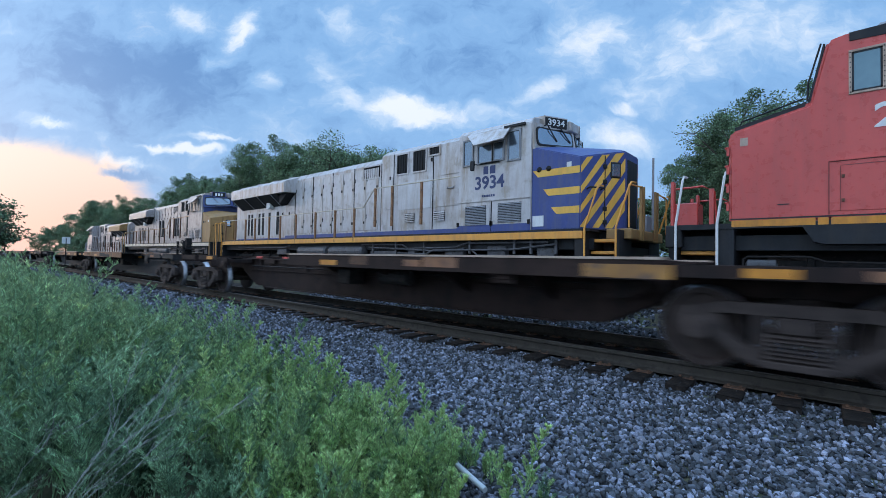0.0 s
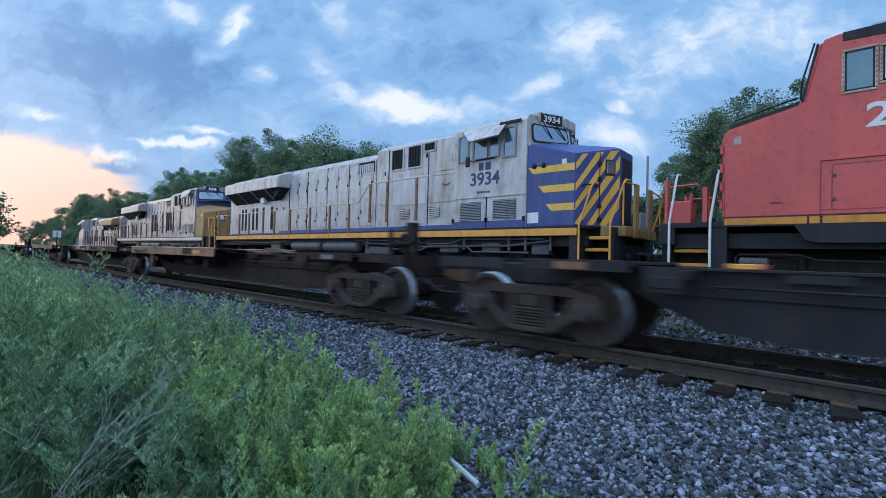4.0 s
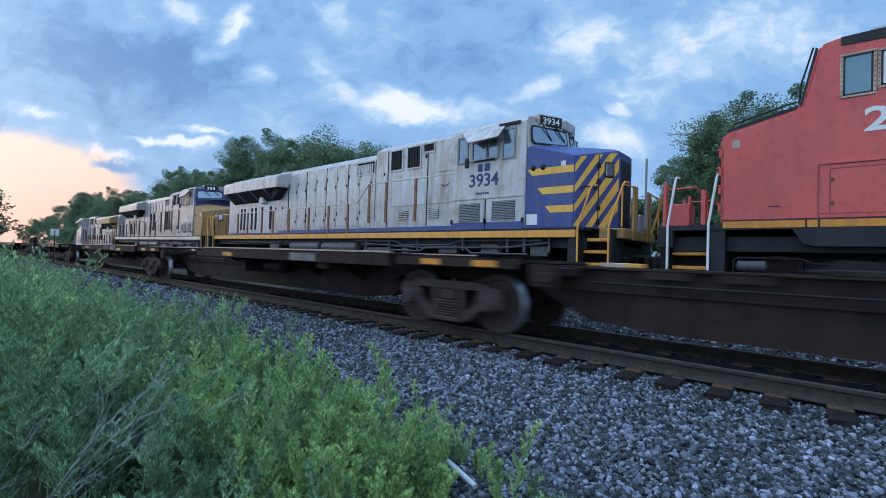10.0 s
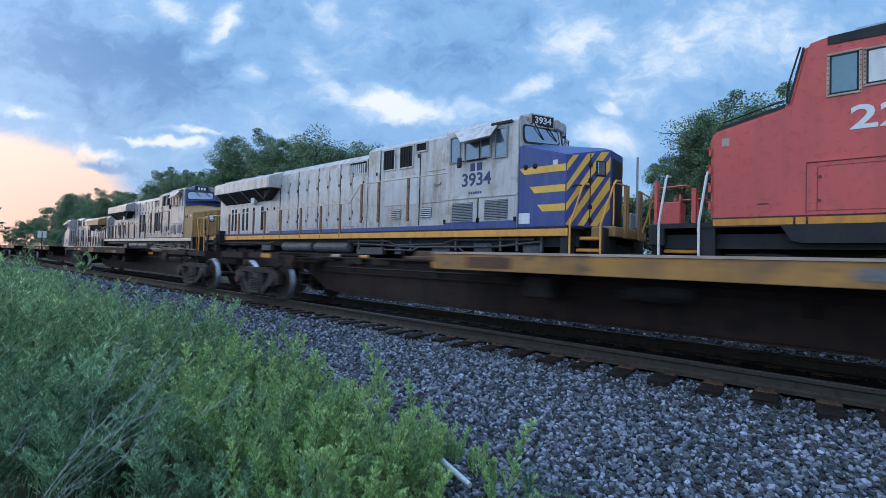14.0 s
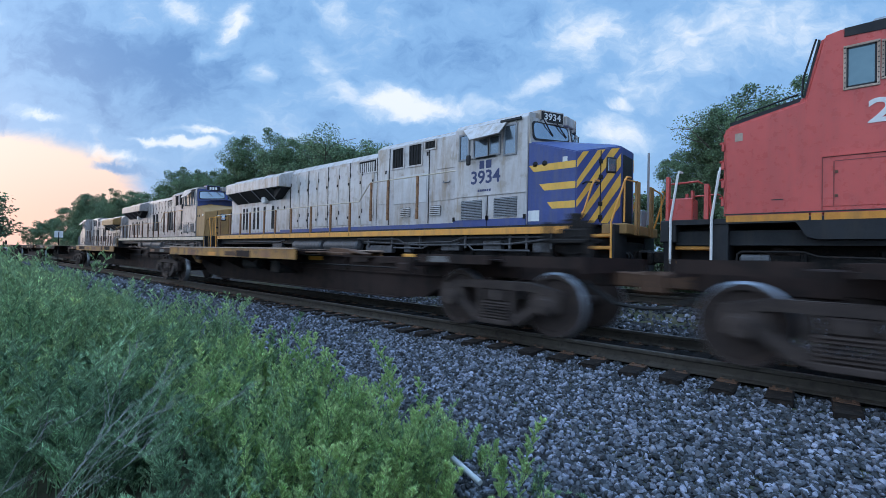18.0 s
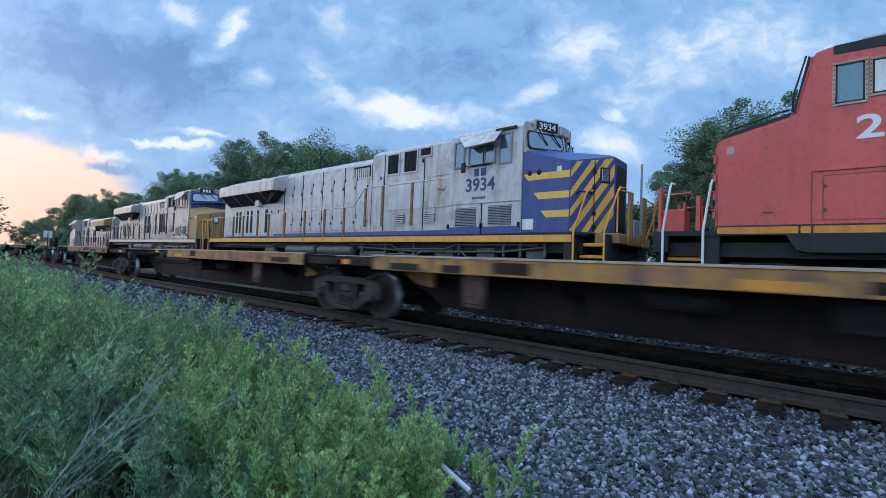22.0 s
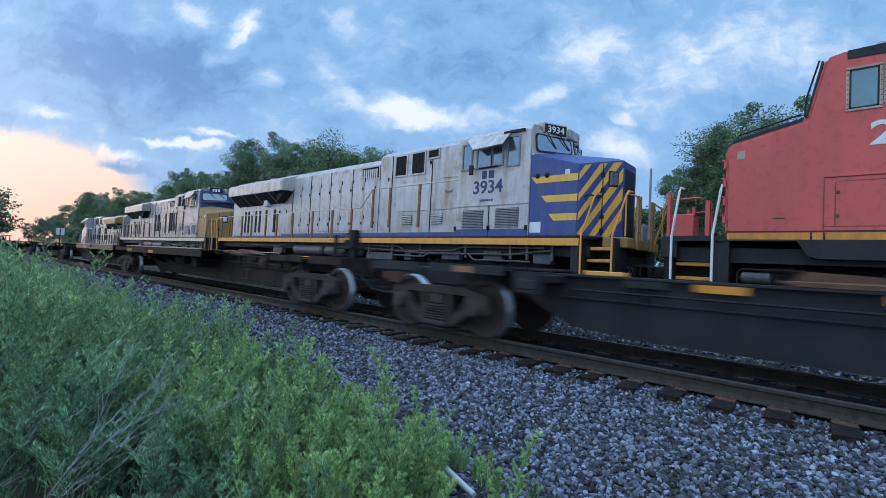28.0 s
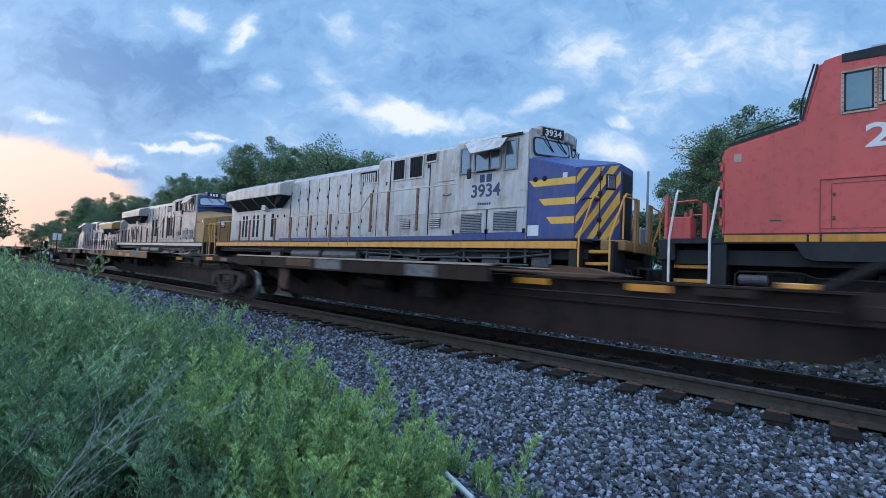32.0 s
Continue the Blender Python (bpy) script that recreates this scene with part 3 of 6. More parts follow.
def big_loco(name, label, at, body, cab_mat, nose_mat, sill, rail_mat, stripes=False, number="", sill_low=None, front_mat=None, wing_mat=None):
    """A six-axle road unit: wide-nosed cab, full-length hood with overhanging radiators, walkways and rails."""
    L = thing(name, label, "locomotive", "parked locomotives", at=at)
    H = 0.90        # half width of the hood
    # frame, walkway and pilots
    bm = B()
    box(bm, -21.4, -0.9, -1.3, 1.3, 1.12, 1.38)
    box(bm, -21.4, -0.9, -1.54, 1.54, 1.545, 1.6)
    part("underframe", bm, black, L)
    for s in (-1, 1):
        a = s * 1.55
        part("side_sill", box(B(), -21.2, -1.07, min(a, a - s * 0.05), max(a, a - s * 0.05), 1.37, 1.55, 0.008), sill, L, "stained yellow side sill" if sill is yellow else "")
    for x in (-0.3, -22.0):
        bm = B()
        part("end_platform", box(B(), x - 0.35, x + 0.22, -1.2, 1.2, 1.36, 1.6, 0.02), ochre if stripes else rail_mat, L, "dirty painted end platform")
        prism(bm, [(-1.45, 1.2), (-1.3, 0.25), (1.3, 0.25), (1.45, 1.2)], x - 0.05, x + 0.03, "x")
        part("pilot", bm, black, L)
    for x, f in ((0, 1), (-22.3, -1)):
        bm = B()
        box(bm, min(x, x - f * 0.75), max(x, x - f * 0.75), -0.09, 0.09, 0.72, 0.98, 0.02)
        box(bm, x - 0.17, x + 0.13, -0.2, 0.2, 0.68, 1.02, 0.05)
        part("coupler", bm, under, L)
        for y in (-0.7, -0.45, 0.45, 0.7):
            bm = B()
            tube(bm, [(x - f * 0.5, y, 1.1), (x - f * 0.2, y, 0.9), (x - f * 0.12, y * 0.9, 0.55), (x - f * 0.05, y * 0.8, 0.4)], 0.03)
            part("air_hose", bm, black, L)
    # hood
    part("hood", prism(B(), [(-H, 1.6), (-H, 4.28), (-H + 0.2, 4.5), (H - 0.2, 4.5), (H, 4.28), (H, 1.6)], -21.0, -8.9, "x"), body, L)
    part("equipment_cabin", prism(B(), [(-H - 0.05, 1.6), (-H - 0.05, 4.5), (-H + 0.2, 4.69), (H - 0.2, 4.69), (H + 0.05, 4.5), (H + 0.05, 1.6)], -8.95, -4.8, "x"), body, L)
    for s in (-1, 1):
        y = s * H
        door = latch = None
        for x in np.arange(-14.93, -9.6, 0.7225):
            if door is None:
                bm = B()
                panel_door(bm, 0, 0.69, 1.86, 4.16, y)
                door = part("hood_door", bm, body, L)
                latch = part("latch", box(B(), 0.60, 0.65, min(y + s * 0.018, y + s * 0.04), max(y + s * 0.018, y + s * 0.04), 2.1, 2.2), under, door)
                hinge = part("hinge", box(B(), 0.02, 0.05, min(y + s * 0.018, y + s * 0.035), max(y + s * 0.018, y + s * 0.035), 2.3, 2.45), under, door)
                again(latch, door, 0, 0, 1.3), again(hinge, door, 0, 0, 1.4)
                door.location = (x, 0, 0)
            else:
                o = again(door, L, x + 14.93)
                again(latch, o), again(latch, o, 0, 0, 1.3), again(hinge, o), again(hinge, o, 0, 0, 1.4)
        seam = None
        for x in (-14.97, -13.52, -12.06, -10.62, -9.0):
            if seam is None:
                seam = part("hood_seam", box(B(), x - 0.011, x + 0.011, min(y, y + s * 0.024), max(y, y + s * 0.024), 1.8, 4.27), under, L, "dark joint between hood sections")
            else:
                again(seam, L, x + 14.97)
        for x in (-16.1, -15.5):
            part("small_latch", box(B(), x, x + 0.06, min(y, y + s * 0.03), max(y, y + s * 0.03), 2.75, 2.87), under, L)
        for x in (-20.8, -19.9):
            bm = B()
            panel_door(bm, x, x + 0.82, 1.75, 2.2, y)
            part("hood_hatch", bm, body, L)
        y2 = s * (H + 0.05)
        for x0, x1, z0, z1 in ((-8.75, -8.35, 2.55, 3.7), (-6.28, -4.97, 2.5, 3.35), (-6.05, -5.1, 3.5, 4.4)):
            bm = B()
            panel_door(bm, x0, x1, z0, z1, y2)
            part("cabin_door", bm, body, L)
        bm = B()
        panel_door(bm, -8.05, -6.5, 2.5, 3.45, y2, 0.014)
        part("cabin_door", bm, fresh_silver if body is silver else body, L, "freshly patched panel" if body is silver else "")
        for x in (-8.3, -6.4, -4.95):
            part("cabin_seam", box(B(), x - 0.01, x + 0.01, min(y2, y2 + s * 0.02), max(y2, y2 + s * 0.02), 1.8, 4.48), under, L, "dark panel joint")
        for x, z in ((-5.2, 3.3), (-8.5, 3.6), (-6.5, 4.0), (-5.2, 4.2)):
            part("small_latch", box(B(), x, x + 0.05, min(y2, y2 + s * 0.035), max(y2, y2 + s * 0.035), z, z + 0.12), under, L)
        part("hook", tube(B(), [(-5.75, y2, 3.12), (-5.75, y2 + s * 0.06, 3.05), (-5.5, y2 + s * 0.06, 3.05), (-5.5, y2, 3.12)], 0.018), grey, L)
        vent = None
        for x in (-19.62, -19.27, -18.48, -18.08, -17.44, -16.64):
            if vent is None:
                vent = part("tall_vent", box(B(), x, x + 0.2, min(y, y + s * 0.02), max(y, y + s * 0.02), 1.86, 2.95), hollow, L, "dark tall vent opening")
            else:
                again(vent, L, x + 19.62)
        for x in (-19.75, -18.6, -17.6):
            bm = B()
            panel_door(bm, x, x + 0.98, 1.78, 3.05, y, 0.012)
            part("vent_door", bm, fresh_silver if body is silver else body, L)
        part("junction_box", box(B(), -17.3, -16.95, min(y, s * 1.12), max(y, s * 1.12), 3.1, 3.5, 0.02), white, L, "pale junction box under the radiator")
        for x0, x1, z0, z1, yy in ((-10.06, -9.08, 3.80, 4.22, y), (-8.14, -7.6, 3.76, 4.42, y2), (-7.33, -6.75, 3.76, 4.44, y2), (-6.58, -6.14, 4.22, 4.45, y2)):
            a = yy + s * 0.006
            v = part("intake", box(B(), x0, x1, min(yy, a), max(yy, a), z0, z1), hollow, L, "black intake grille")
            bm = B()
            for k in range(int((x1 - x0) / 0.12)):
                xx = x0 + 0.06 + k * 0.12
                box(bm, xx, xx + 0.018, min(a, a + s * 0.02), max(a, a + s * 0.02), z0, z1)
            part("bar_screen", bm, under, v)
            bm = B()
            for p in ((x0 - 0.05, x1 + 0.05, z1, z1 + 0.05), (x0 - 0.05, x1 + 0.05, z0 - 0.05, z0), (x0 - 0.05, x0, z0, z1), (x1, x1 + 0.05, z0, z1)):
                box(bm, p[0], p[1], min(yy, yy + s * 0.03), max(yy, yy + s * 0.03), p[2], p[3])
            part("grille_frame", bm, body, v)
        for x in (-7.46, -6.1):
            louvre(L, x - 0.22, x + 0.24, 2.05, 2.36, y2 + s * 0.018, body, 5)
        if not stripes:
            for x0 in (-9.6, -8.9, -7.0, -13.4, -12.6):
                part("tall_slot", box(B(), x0, x0 + 0.3, min(y, y2 + s * 0.024), max(y, y2 + s * 0.024), 2.1, 3.35), hollow, L, "dark tall door opening")
        if sill_low:
            part("sill_band", box(B(), -15.7, -4.9, min(y, y2 + s * 0.022), max(y, y2 + s * 0.022), 1.6, 1.78), sill_low, L, "painted band along the foot of the hood")
            part("sill_band", box(B(), -20.8, -15.7, min(y, y + s * 0.022), max(y, y + s * 0.022), 1.6, 1.7), sill_low, L, "painted band along the foot of the hood")
    # radiator section with its wings
    wm = wing_mat or body
    for s in (-1, 1):
        w = part("radiator_wing", prism(B(), [(s * 0.6, 3.72), (s * 1.5, 3.68), (s * 1.5, 4.12), (s * 1.42, 4.2), (s * 0.6, 4.5)], -20.4, -14.95, "x", 0.015), wm, L, "overhanging radiator wing")
        # underside of the wing, its shade put into the near-black colour
        part("radiator_intake", prism(B(), [(s * 0.91, 3.2), (s * 1.47, 3.68), (s * 0.91, 3.71)], -20.3, -15.7, "x"), hollow, w, "sloping radiator intake, its shade coloured near black")
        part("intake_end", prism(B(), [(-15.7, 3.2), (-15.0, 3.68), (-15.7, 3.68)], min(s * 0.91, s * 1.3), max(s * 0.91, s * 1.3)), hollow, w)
        brace = part("wing_bracket", prism(B(), [(s * 0.91, 3.17), (s * 1.5, 3.67), (s * 1.46, 3.69), (s * 0.91, 3.23)], -20.3, -20.24, "x"), grey, w)
        for k in (1, 2, 3):
            again(brace, w, k * 1.35)
    for x in (-19.2, -17.6, -16.0):
        part("roof_fan", lathe(B(), [(4.5, 0.62), (4.58, 0.62), (4.58, 0.5), (4.52, 0.48)], (x, 0, 0), "z", 20), grey, L)
    part("exhaust_stack", box(B(), -12.9, -12.0, -0.25, 0.25, 4.5, 4.62, 0.02), under, L)
    bm = B()
    lathe(bm, [(-0.25, 0.05), (0.3, 0.12)], (-5.4, 0.3, 4.68), "x", 12), lathe(bm, [(-0.2, 0.04), (0.22, 0.1)], (-5.4, 0.05, 4.68), "x", 12)
    box(bm, -5.55, -5.35, -0.1, 0.4, 4.55, 4.63)
    part("horn", bm, grey, L)
    # cab
    C = 1.53
    cab = part("cab", prism(B(), [(-C, 1.6), (-C, 4.38), (-C + 0.12, 4.52), (-0.6, 4.64), (0.6, 4.64), (C - 0.12, 4.52), (C, 4.38), (C, 1.6)], -4.85, -2.45, "x", 0.015), cab_mat, L)
    for s in (-1, 1):
        y = s * C
        for x0, x1 in ((-4.8, -3.72), (-3.62, -2.52)):
            bm = B()
            panel_door(bm, x0, x1, 1.68, 2.42, y, 0.015)
            part("cab_lower_door", bm, cab_mat, cab)
        part("drip_strip", box(B(), -4.85, -2.47, min(y, y + s * 0.03), max(y, y + s * 0.03), 2.44, 2.475), cab_mat, cab)
        part("cab_band", box(B(), -4.85, -2.46, min(y, y + s * 0.02), max(y, y + s * 0.02), 1.6, 1.79), sill_low or cab_mat, cab, "blue band along the foot of the cab" if sill_low else "")
        for x in (-4.83, -3.67, -3.65, -2.5):
            part("door_hinge", box(B(), x - 0.03, x + 0.03, min(y, y + s * 0.045), max(y, y + s * 0.045), 1.76, 1.88), under, cab)
        part("cab_seam", box(B(), -3.68, -3.66, min(y, y + s * 0.02), max(y, y + s * 0.02), 1.6, 2.43), under, cab)
        louvre(cab, -4.56, -3.84, 1.80, 2.33, y + s * 0.015, grey if body is silver else cab_mat, 12)
        louvre(cab, -3.44, -2.72, 1.83, 2.35, y + s * 0.015, grey if body is silver else cab_mat, 12)
        for x0, x1, z0, z1, wm2 in ((-4.64, -4.36, 3.52, 4.19, glass), (-4.13, -3.68, 3.53, 3.99, glass), (-3.61, -3.32, 3.55, 4.01, glass), (-3.13, -2.81, 3.49, 4.22, glass)):
            fr = B()
            for p in ((x0 - 0.05, x1 + 0.05, z1, z1 + 0.045), (x0 - 0.05, x1 + 0.05, z0 - 0.045, z0), (x0 - 0.05, x0, z0, z1), (x1, x1 + 0.05, z0, z1)):
                box(fr, p[0], p[1], min(y, y + s * 0.035), max(y, y + s * 0.035), p[2], p[3])
            w = part("side_window", fr, grey, cab)
            part("pane", box(B(), x0, x1, min(y, y + s * 0.012), max(y, y + s * 0.012), z0, z1), wm2 if stripes else darkglass, w)
        # sunshade hinged over the side windows, mirror below
        a = y + s * 0.02
        bm = B()
        lo = [bm.verts.new(v) for v in ((-4.53, a, 4.34), (-3.06, a, 4.34), (-3.10, a + s * 0.33, 3.96), (-4.05, a + s * 0.33, 3.92))]
        hi = [bm.verts.new(v.co + Vector((0, s * 0.02, 0.02))) for v in lo]
        bm.faces.new(lo), bm.faces.new(hi[::-1])
        for i in range(4):
            bm.faces.new((lo[i], lo[(i + 1) % 4], hi[(i + 1) % 4], hi[i]))
        part("sunshade", bm, cab_mat, cab, "hinged sunshade over the side windows")
        part("shade_rail", box(B(), -3.25, -2.62, min(a, a + s * 0.06), max(a, a + s * 0.06), 4.33, 4.39), black, cab)
        bm = tube(B(), [(-4.2, y, 3.5), (-4.2, y + s * 0.22, 3.45)], 0.015)
        box(bm, -4.25, -4.12, min(y + s * 0.18, y + s * 0.26), max(y + s * 0.18, y + s * 0.26), 3.28, 3.56, 0.02)
        part("mirror", bm, black, cab)
        bm = tube(B(), [(-4.05, y + s * 0.03, 3.49), (-3.4, y + s * 0.06, 3.49)], 0.022)
        part("arm_rest", bm, black, cab)
    if front_mat:
        part("cab_front", box(B(), -2.45, -2.425, -1.45, 1.45, 3.3, 4.42), front_mat, cab, "blue cab front round the windshield")
    # headlight, number boards turned outwards, and a windshield of two panes in a shallow V
    part("headlight_box", box(B(), -2.6, -2.02, -0.26, 0.26, 4.36, 4.64, 0.03), cab_mat, cab)
    for s in (-1, 1):
        p, q, back = Vector((-2.38, s * 1.02, 0)), Vector((-2.05, s * 0.38, 0)), Vector((-0.45, 0, 0))
        bm = B()
        lo = [bm.verts.new(v + Vector((0, 0, 4.33))) for v in (p, q, q + back, p + back)]
        hi = [bm.verts.new(v.co + Vector((0, 0, 0.33))) for v in lo]
        bm.faces.new(lo), bm.faces.new(hi[::-1])
        for i in range(4):
            bm.faces.new((lo[i], lo[(i + 1) % 4], hi[(i + 1) % 4], hi[i]))
        nb = part("number_board", bm, front_mat or cab_mat, cab)
        turn = pose((p.x + q.x) / 2, (p.y + q.y) / 2, 4.495, 90, 0, 62.7 if s < 0 else 117.3)
        part("board_face", bm_moved(box(B(), -0.34, 0.34, -0.135, 0.135, 0.0, 0.012, 0.004), turn), hollow, nb, "black number board")
        if not number:
            for k in range(3):
                part("board_mark", bm_moved(box(B(), -0.2 + k * 0.15, -0.1 + k * 0.15, -0.08, 0.08, 0.012, 0.016), turn), white, nb)
        if number:
            writing("board_digits", number, 0.24, white, nb, turn @ pose(0, 0, 0.012), 1.12)
            writing("fleet_number", number, 0.50, navy, cab, pose(-3.76, s * 1.535, 2.94, 90, 0, 0 if s < 0 else 180), 1.0)
            for x0, x1 in ((-3.96, -3.80), (-3.74, -3.56)):
                part("emblem", box(B(), x0, x1, min(s * 1.53, s * 1.537), max(s * 1.53, s * 1.537), 3.19, 3.41, 0.003), navy, cab, "blue painted mark")
            for k in range(6):
                part("small_lettering", box(B(), -4.0 + k * 0.075, -3.945 + k * 0.075, min(s * 1.53, s * 1.537), max(s * 1.53, s * 1.537), 2.56, 2.62), navy, cab)
        # one half of the windshield wall, its rubber and its pane
        ring = [Vector(v) for v in ((-2.38, s * 1.5, 3.68), (-1.98, 0, 3.86), (-2.08, 0, 4.42), (-2.44, s * 1.5, 4.38))]
        bm = B()
        lo = [bm.verts.new(v) for v in ring]
        hi = [bm.verts.new((-2.5, v.y, v.z)) for v in ring]
        bm.faces.new(lo), bm.faces.new(hi[::-1])
        for i in range(4):
            bm.faces.new((lo[i], lo[(i + 1) % 4], hi[(i + 1) % 4], hi[i]))
        part("windshield_wall", bm, front_mat or cab_mat, cab)
        out = (ring[1] - ring[0]).cross(ring[3] - ring[0]).normalized()
        out = out if out.x > 0 else -out

        def on(u, v, lift):
            low, top = ring[0].lerp(ring[1], u), ring[3].lerp(ring[2], u)
            return low.lerp(top, v) + out * lift

        def rounded(u0, u1, v0, v1, ru, rv, lift):
            pts = []
            for cu, cv, a0 in ((u1 - ru, v1 - rv, 0), (u0 + ru, v1 - rv, 90), (u0 + ru, v0 + rv, 180), (u1 - ru, v0 + rv, 270)):
                for k in range(4):
                    a = radians(a0 + 30 * k)
                    pts.append(on(cu + ru * math.cos(a), cv + rv * math.sin(a), lift))
            return pts
        for nm, mat2, e, lift in (("windshield", black, 0.0, 0.02), ("pane", clear_glass, 0.03, 0.026)):
            bm = B()
            lo = [bm.verts.new(v) for v in rounded(0.05 + e, 0.95 - e, 0.13 + e * 2, 0.86 - e * 2, 0.07, 0.16, 0.0)]
            hi = [bm.verts.new(v) for v in rounded(0.05 + e, 0.95 - e, 0.13 + e * 2, 0.86 - e * 2, 0.07, 0.16, lift)]
            bm.faces.new(lo), bm.faces.new(hi[::-1])
            for i in range(len(lo)):
                j = (i + 1) % len(lo)
                bm.faces.new((lo[i], lo[j], hi[j], hi[i]))
            if nm == "windshield":
                w = part(nm, bm, mat2, cab, "rubber-framed windshield")
            else:
                part(nm, bm, mat2, w, "sky-reflecting windshield pane")
        for u0, u1 in ((0.3, 0.52), (0.62, 0.86)):
            part("wiper", tube(B(), [on(u0 - 0.06, 0.93, 0.03), on(u0, 0.96, 0.07), on((u0 + u1) / 2, 0.62, 0.06), on(u1, 0.34, 0.04)], 0.016), black, w)
        part("sill_grab", tube(B(), [on(0.45, 0.02, 0.0), on(0.45, 0.09, 0.08), on(0.95, 0.09, 0.08), on(0.95, 0.02, 0.0)], 0.014), grey, cab)
    # nose: straight sides, chamfered corners, flat front with its door
    bm = B()
    drop = 0.0 if stripes else 0.34
    foot = [bm.verts.new((x, y, 1.6)) for x, y in ((-2.45, -1.5), (-1.15, -1.5), (-0.48, -0.45), (-0.48, 0.45), (-1.15, 1.5), (-2.45, 1.5))]
    brow = [bm.verts.new(v) for v in ((-2.45, -1.5, 3.72), (-1.15, -1.5, 3.31), (-0.48, -0.45, 3.54), (-0.48, 0.45, 3.54), (-1.15, 1.5, 3.31), (-2.45, 1.5, 3.72))]
    for v in brow:
        v.co.z -= drop
    crown = [bm.verts.new(Vector(v) - Vector((0, 0, drop))) for v in ((-2.45, -0.8, 3.90), (-0.66, -0.40, 3.62), (-0.66, 0.40, 3.62), (-2.45, 0.8, 3.90))]
    bm.faces.new(foot), bm.faces.new(crown)
    for i in range(6):
        bm.faces.new((foot[i], foot[(i + 1) % 6], brow[(i + 1) % 6], brow[i]))
    for f in ((0, 1, 1, 0), (1, 2, 1, 1), (2, 3, 2, 1), (3, 4, 2, 2), (4, 5, 3, 2), (5, 0, 0, 3)):
        vs = [brow[f[0]], brow[f[1]], crown[f[2]], crown[f[3]]]
        bm.faces.new([v for i, v in enumerate(vs) if v is not vs[i - 1]])
    bmesh.ops.recalc_face_normals(bm, faces=bm.faces)
    bmesh.ops.bevel(bm, geom=list(bm.edges), offset=0.02, segments=2, affect="EDGES")
    nose = part("nose", bm, nose_mat, L, "blue nose with yellow chevron stripes" if stripes else "")
    if stripes:
        for s in (-1, 1):
            y = s * 1.506
            for z0, z1, x0 in ((2.93, 3.10, -2.42), (2.44, 2.61, -2.12), (1.98, 2.15, -1.9)):
                bm = prism(B(), [(x0, z1), (x0 + 0.14, z0), (-1.17, z0), (-1.17, z1)], min(y, y - s * 0.02), max(y, y - s * 0.02))
                part("stripe", bm, nose_yellow, nose)
            # the stripes turn upwards across the chamfer
            d = Vector((0.67, -s * 1.05, 0)).normalized()
            out = Vector((1.05, s * 0.67, 0)).normalized()
            base = Vector((-1.15, s * 1.5, 0))
            for z0, z1 in ((2.93, 3.10), (2.44, 2.61), (1.98, 2.15), (1.50, 1.68), (1.02, 1.2), (0.54, 0.72)):
                top = B()
                poly = [(0.015, z0), (1.23, z0 + 1.55), (1.23, z1 + 1.68), (0.015, z1)]
                for lim, rise, sign in ((3.28, 0.18, 1), (1.64, 0.0, -1)):
                    cut = []
                    for (u0, v0), (u1, v1) in zip(poly, poly[1:] + poly[:1]):
                        e0, e1 = sign * (v0 - lim - rise * u0), sign * (v1 - lim - rise * u1)
                        if e0 <= 0:
                            cut.append((u0, v0))
                        if (e0 <= 0) != (e1 <= 0):
                            k = e0 / (e0 - e1)
                            cut.append((u0 + (u1 - u0) * k, v0 + (v1 - v0) * k))
                    poly = cut
                a = [top.verts.new(base + d * u + out * -0.012 + Vector((0, 0, v))) for u, v in poly]
                b = [top.verts.new(base + d * u + out * 0.008 + Vector((0, 0, v))) for u, v in poly]
                top.faces.new(a), top.faces.new(b[::-1])
                for i in range(len(poly)):
                    j = (i + 1) % len(poly)
                    top.faces.new((a[i], a[j], b[j], b[i]))
                part("stripe", top, nose_yellow, nose)
            part("data_plate", box(B(), -2.41, -2.10, min(s * 1.5, s * 1.508), max(s * 1.5, s * 1.508), 1.69, 1.96), white, nose, "off-white stencilled data panel")
    # front door window, headlights, ditch lights
    part("front_door", box(B(), -0.50, -0.465, -0.33, 0.33, 1.66, 3.36 - drop, 0.01), black, nose, "dark front door in the nose")
    for s in (-1, 1):
        d = Vector((0.67, -s * 1.05, 0)).normalized()
        turn = Matrix.Rotation(math.atan2(d.y, d.x), 4, "Z")
        at0 = Vector((-1.15, s * 1.5, 0))
        rim = part("nose_window", box(B(), -0.15, 0.15, -0.03, 0.03, -0.2, 0.2, 0.028), black, nose)
        rim.matrix_basis = Matrix.Translation(at0 + d * 0.96 + Vector((0, 0, 3.05 - drop))) @ turn
        part("pane", box(B(), -0.115, 0.115, -0.037, 0.037, -0.165, 0.165, 0.02), clear_glass, rim)
        rim = part("chamfer_door_joint", box(B(), -0.012, 0.012, -0.014, 0.014, 1.66, 3.38 - drop), hollow, nose, "dark joint of the battery door")
        rim.matrix_basis = Matrix.Translation(at0 + d * 0.66) @ turn
        for z in (1.78, 2.1, 2.75) + ((3.12,) if stripes else ()):
            part("hinge", box(B(), -0.05, 0.05, -0.035, 0.035, z - 0.05, z + 0.05, 0.008), hollow, rim)
        o2 = Vector((d.y * -s, d.x * s, 0)) * 0.12
        q = [at0 + d * k + Vector((0, 0, z)) for k, z in ((0.18, 2.55), (0.18, 2.58), (0.55, 2.58), (0.55, 2.55))]
        part("nose_grab", tube(B(), [q[0], q[1] + o2, q[2] + o2, q[3]], 0.02), black, nose, "bent grab iron on the nose")
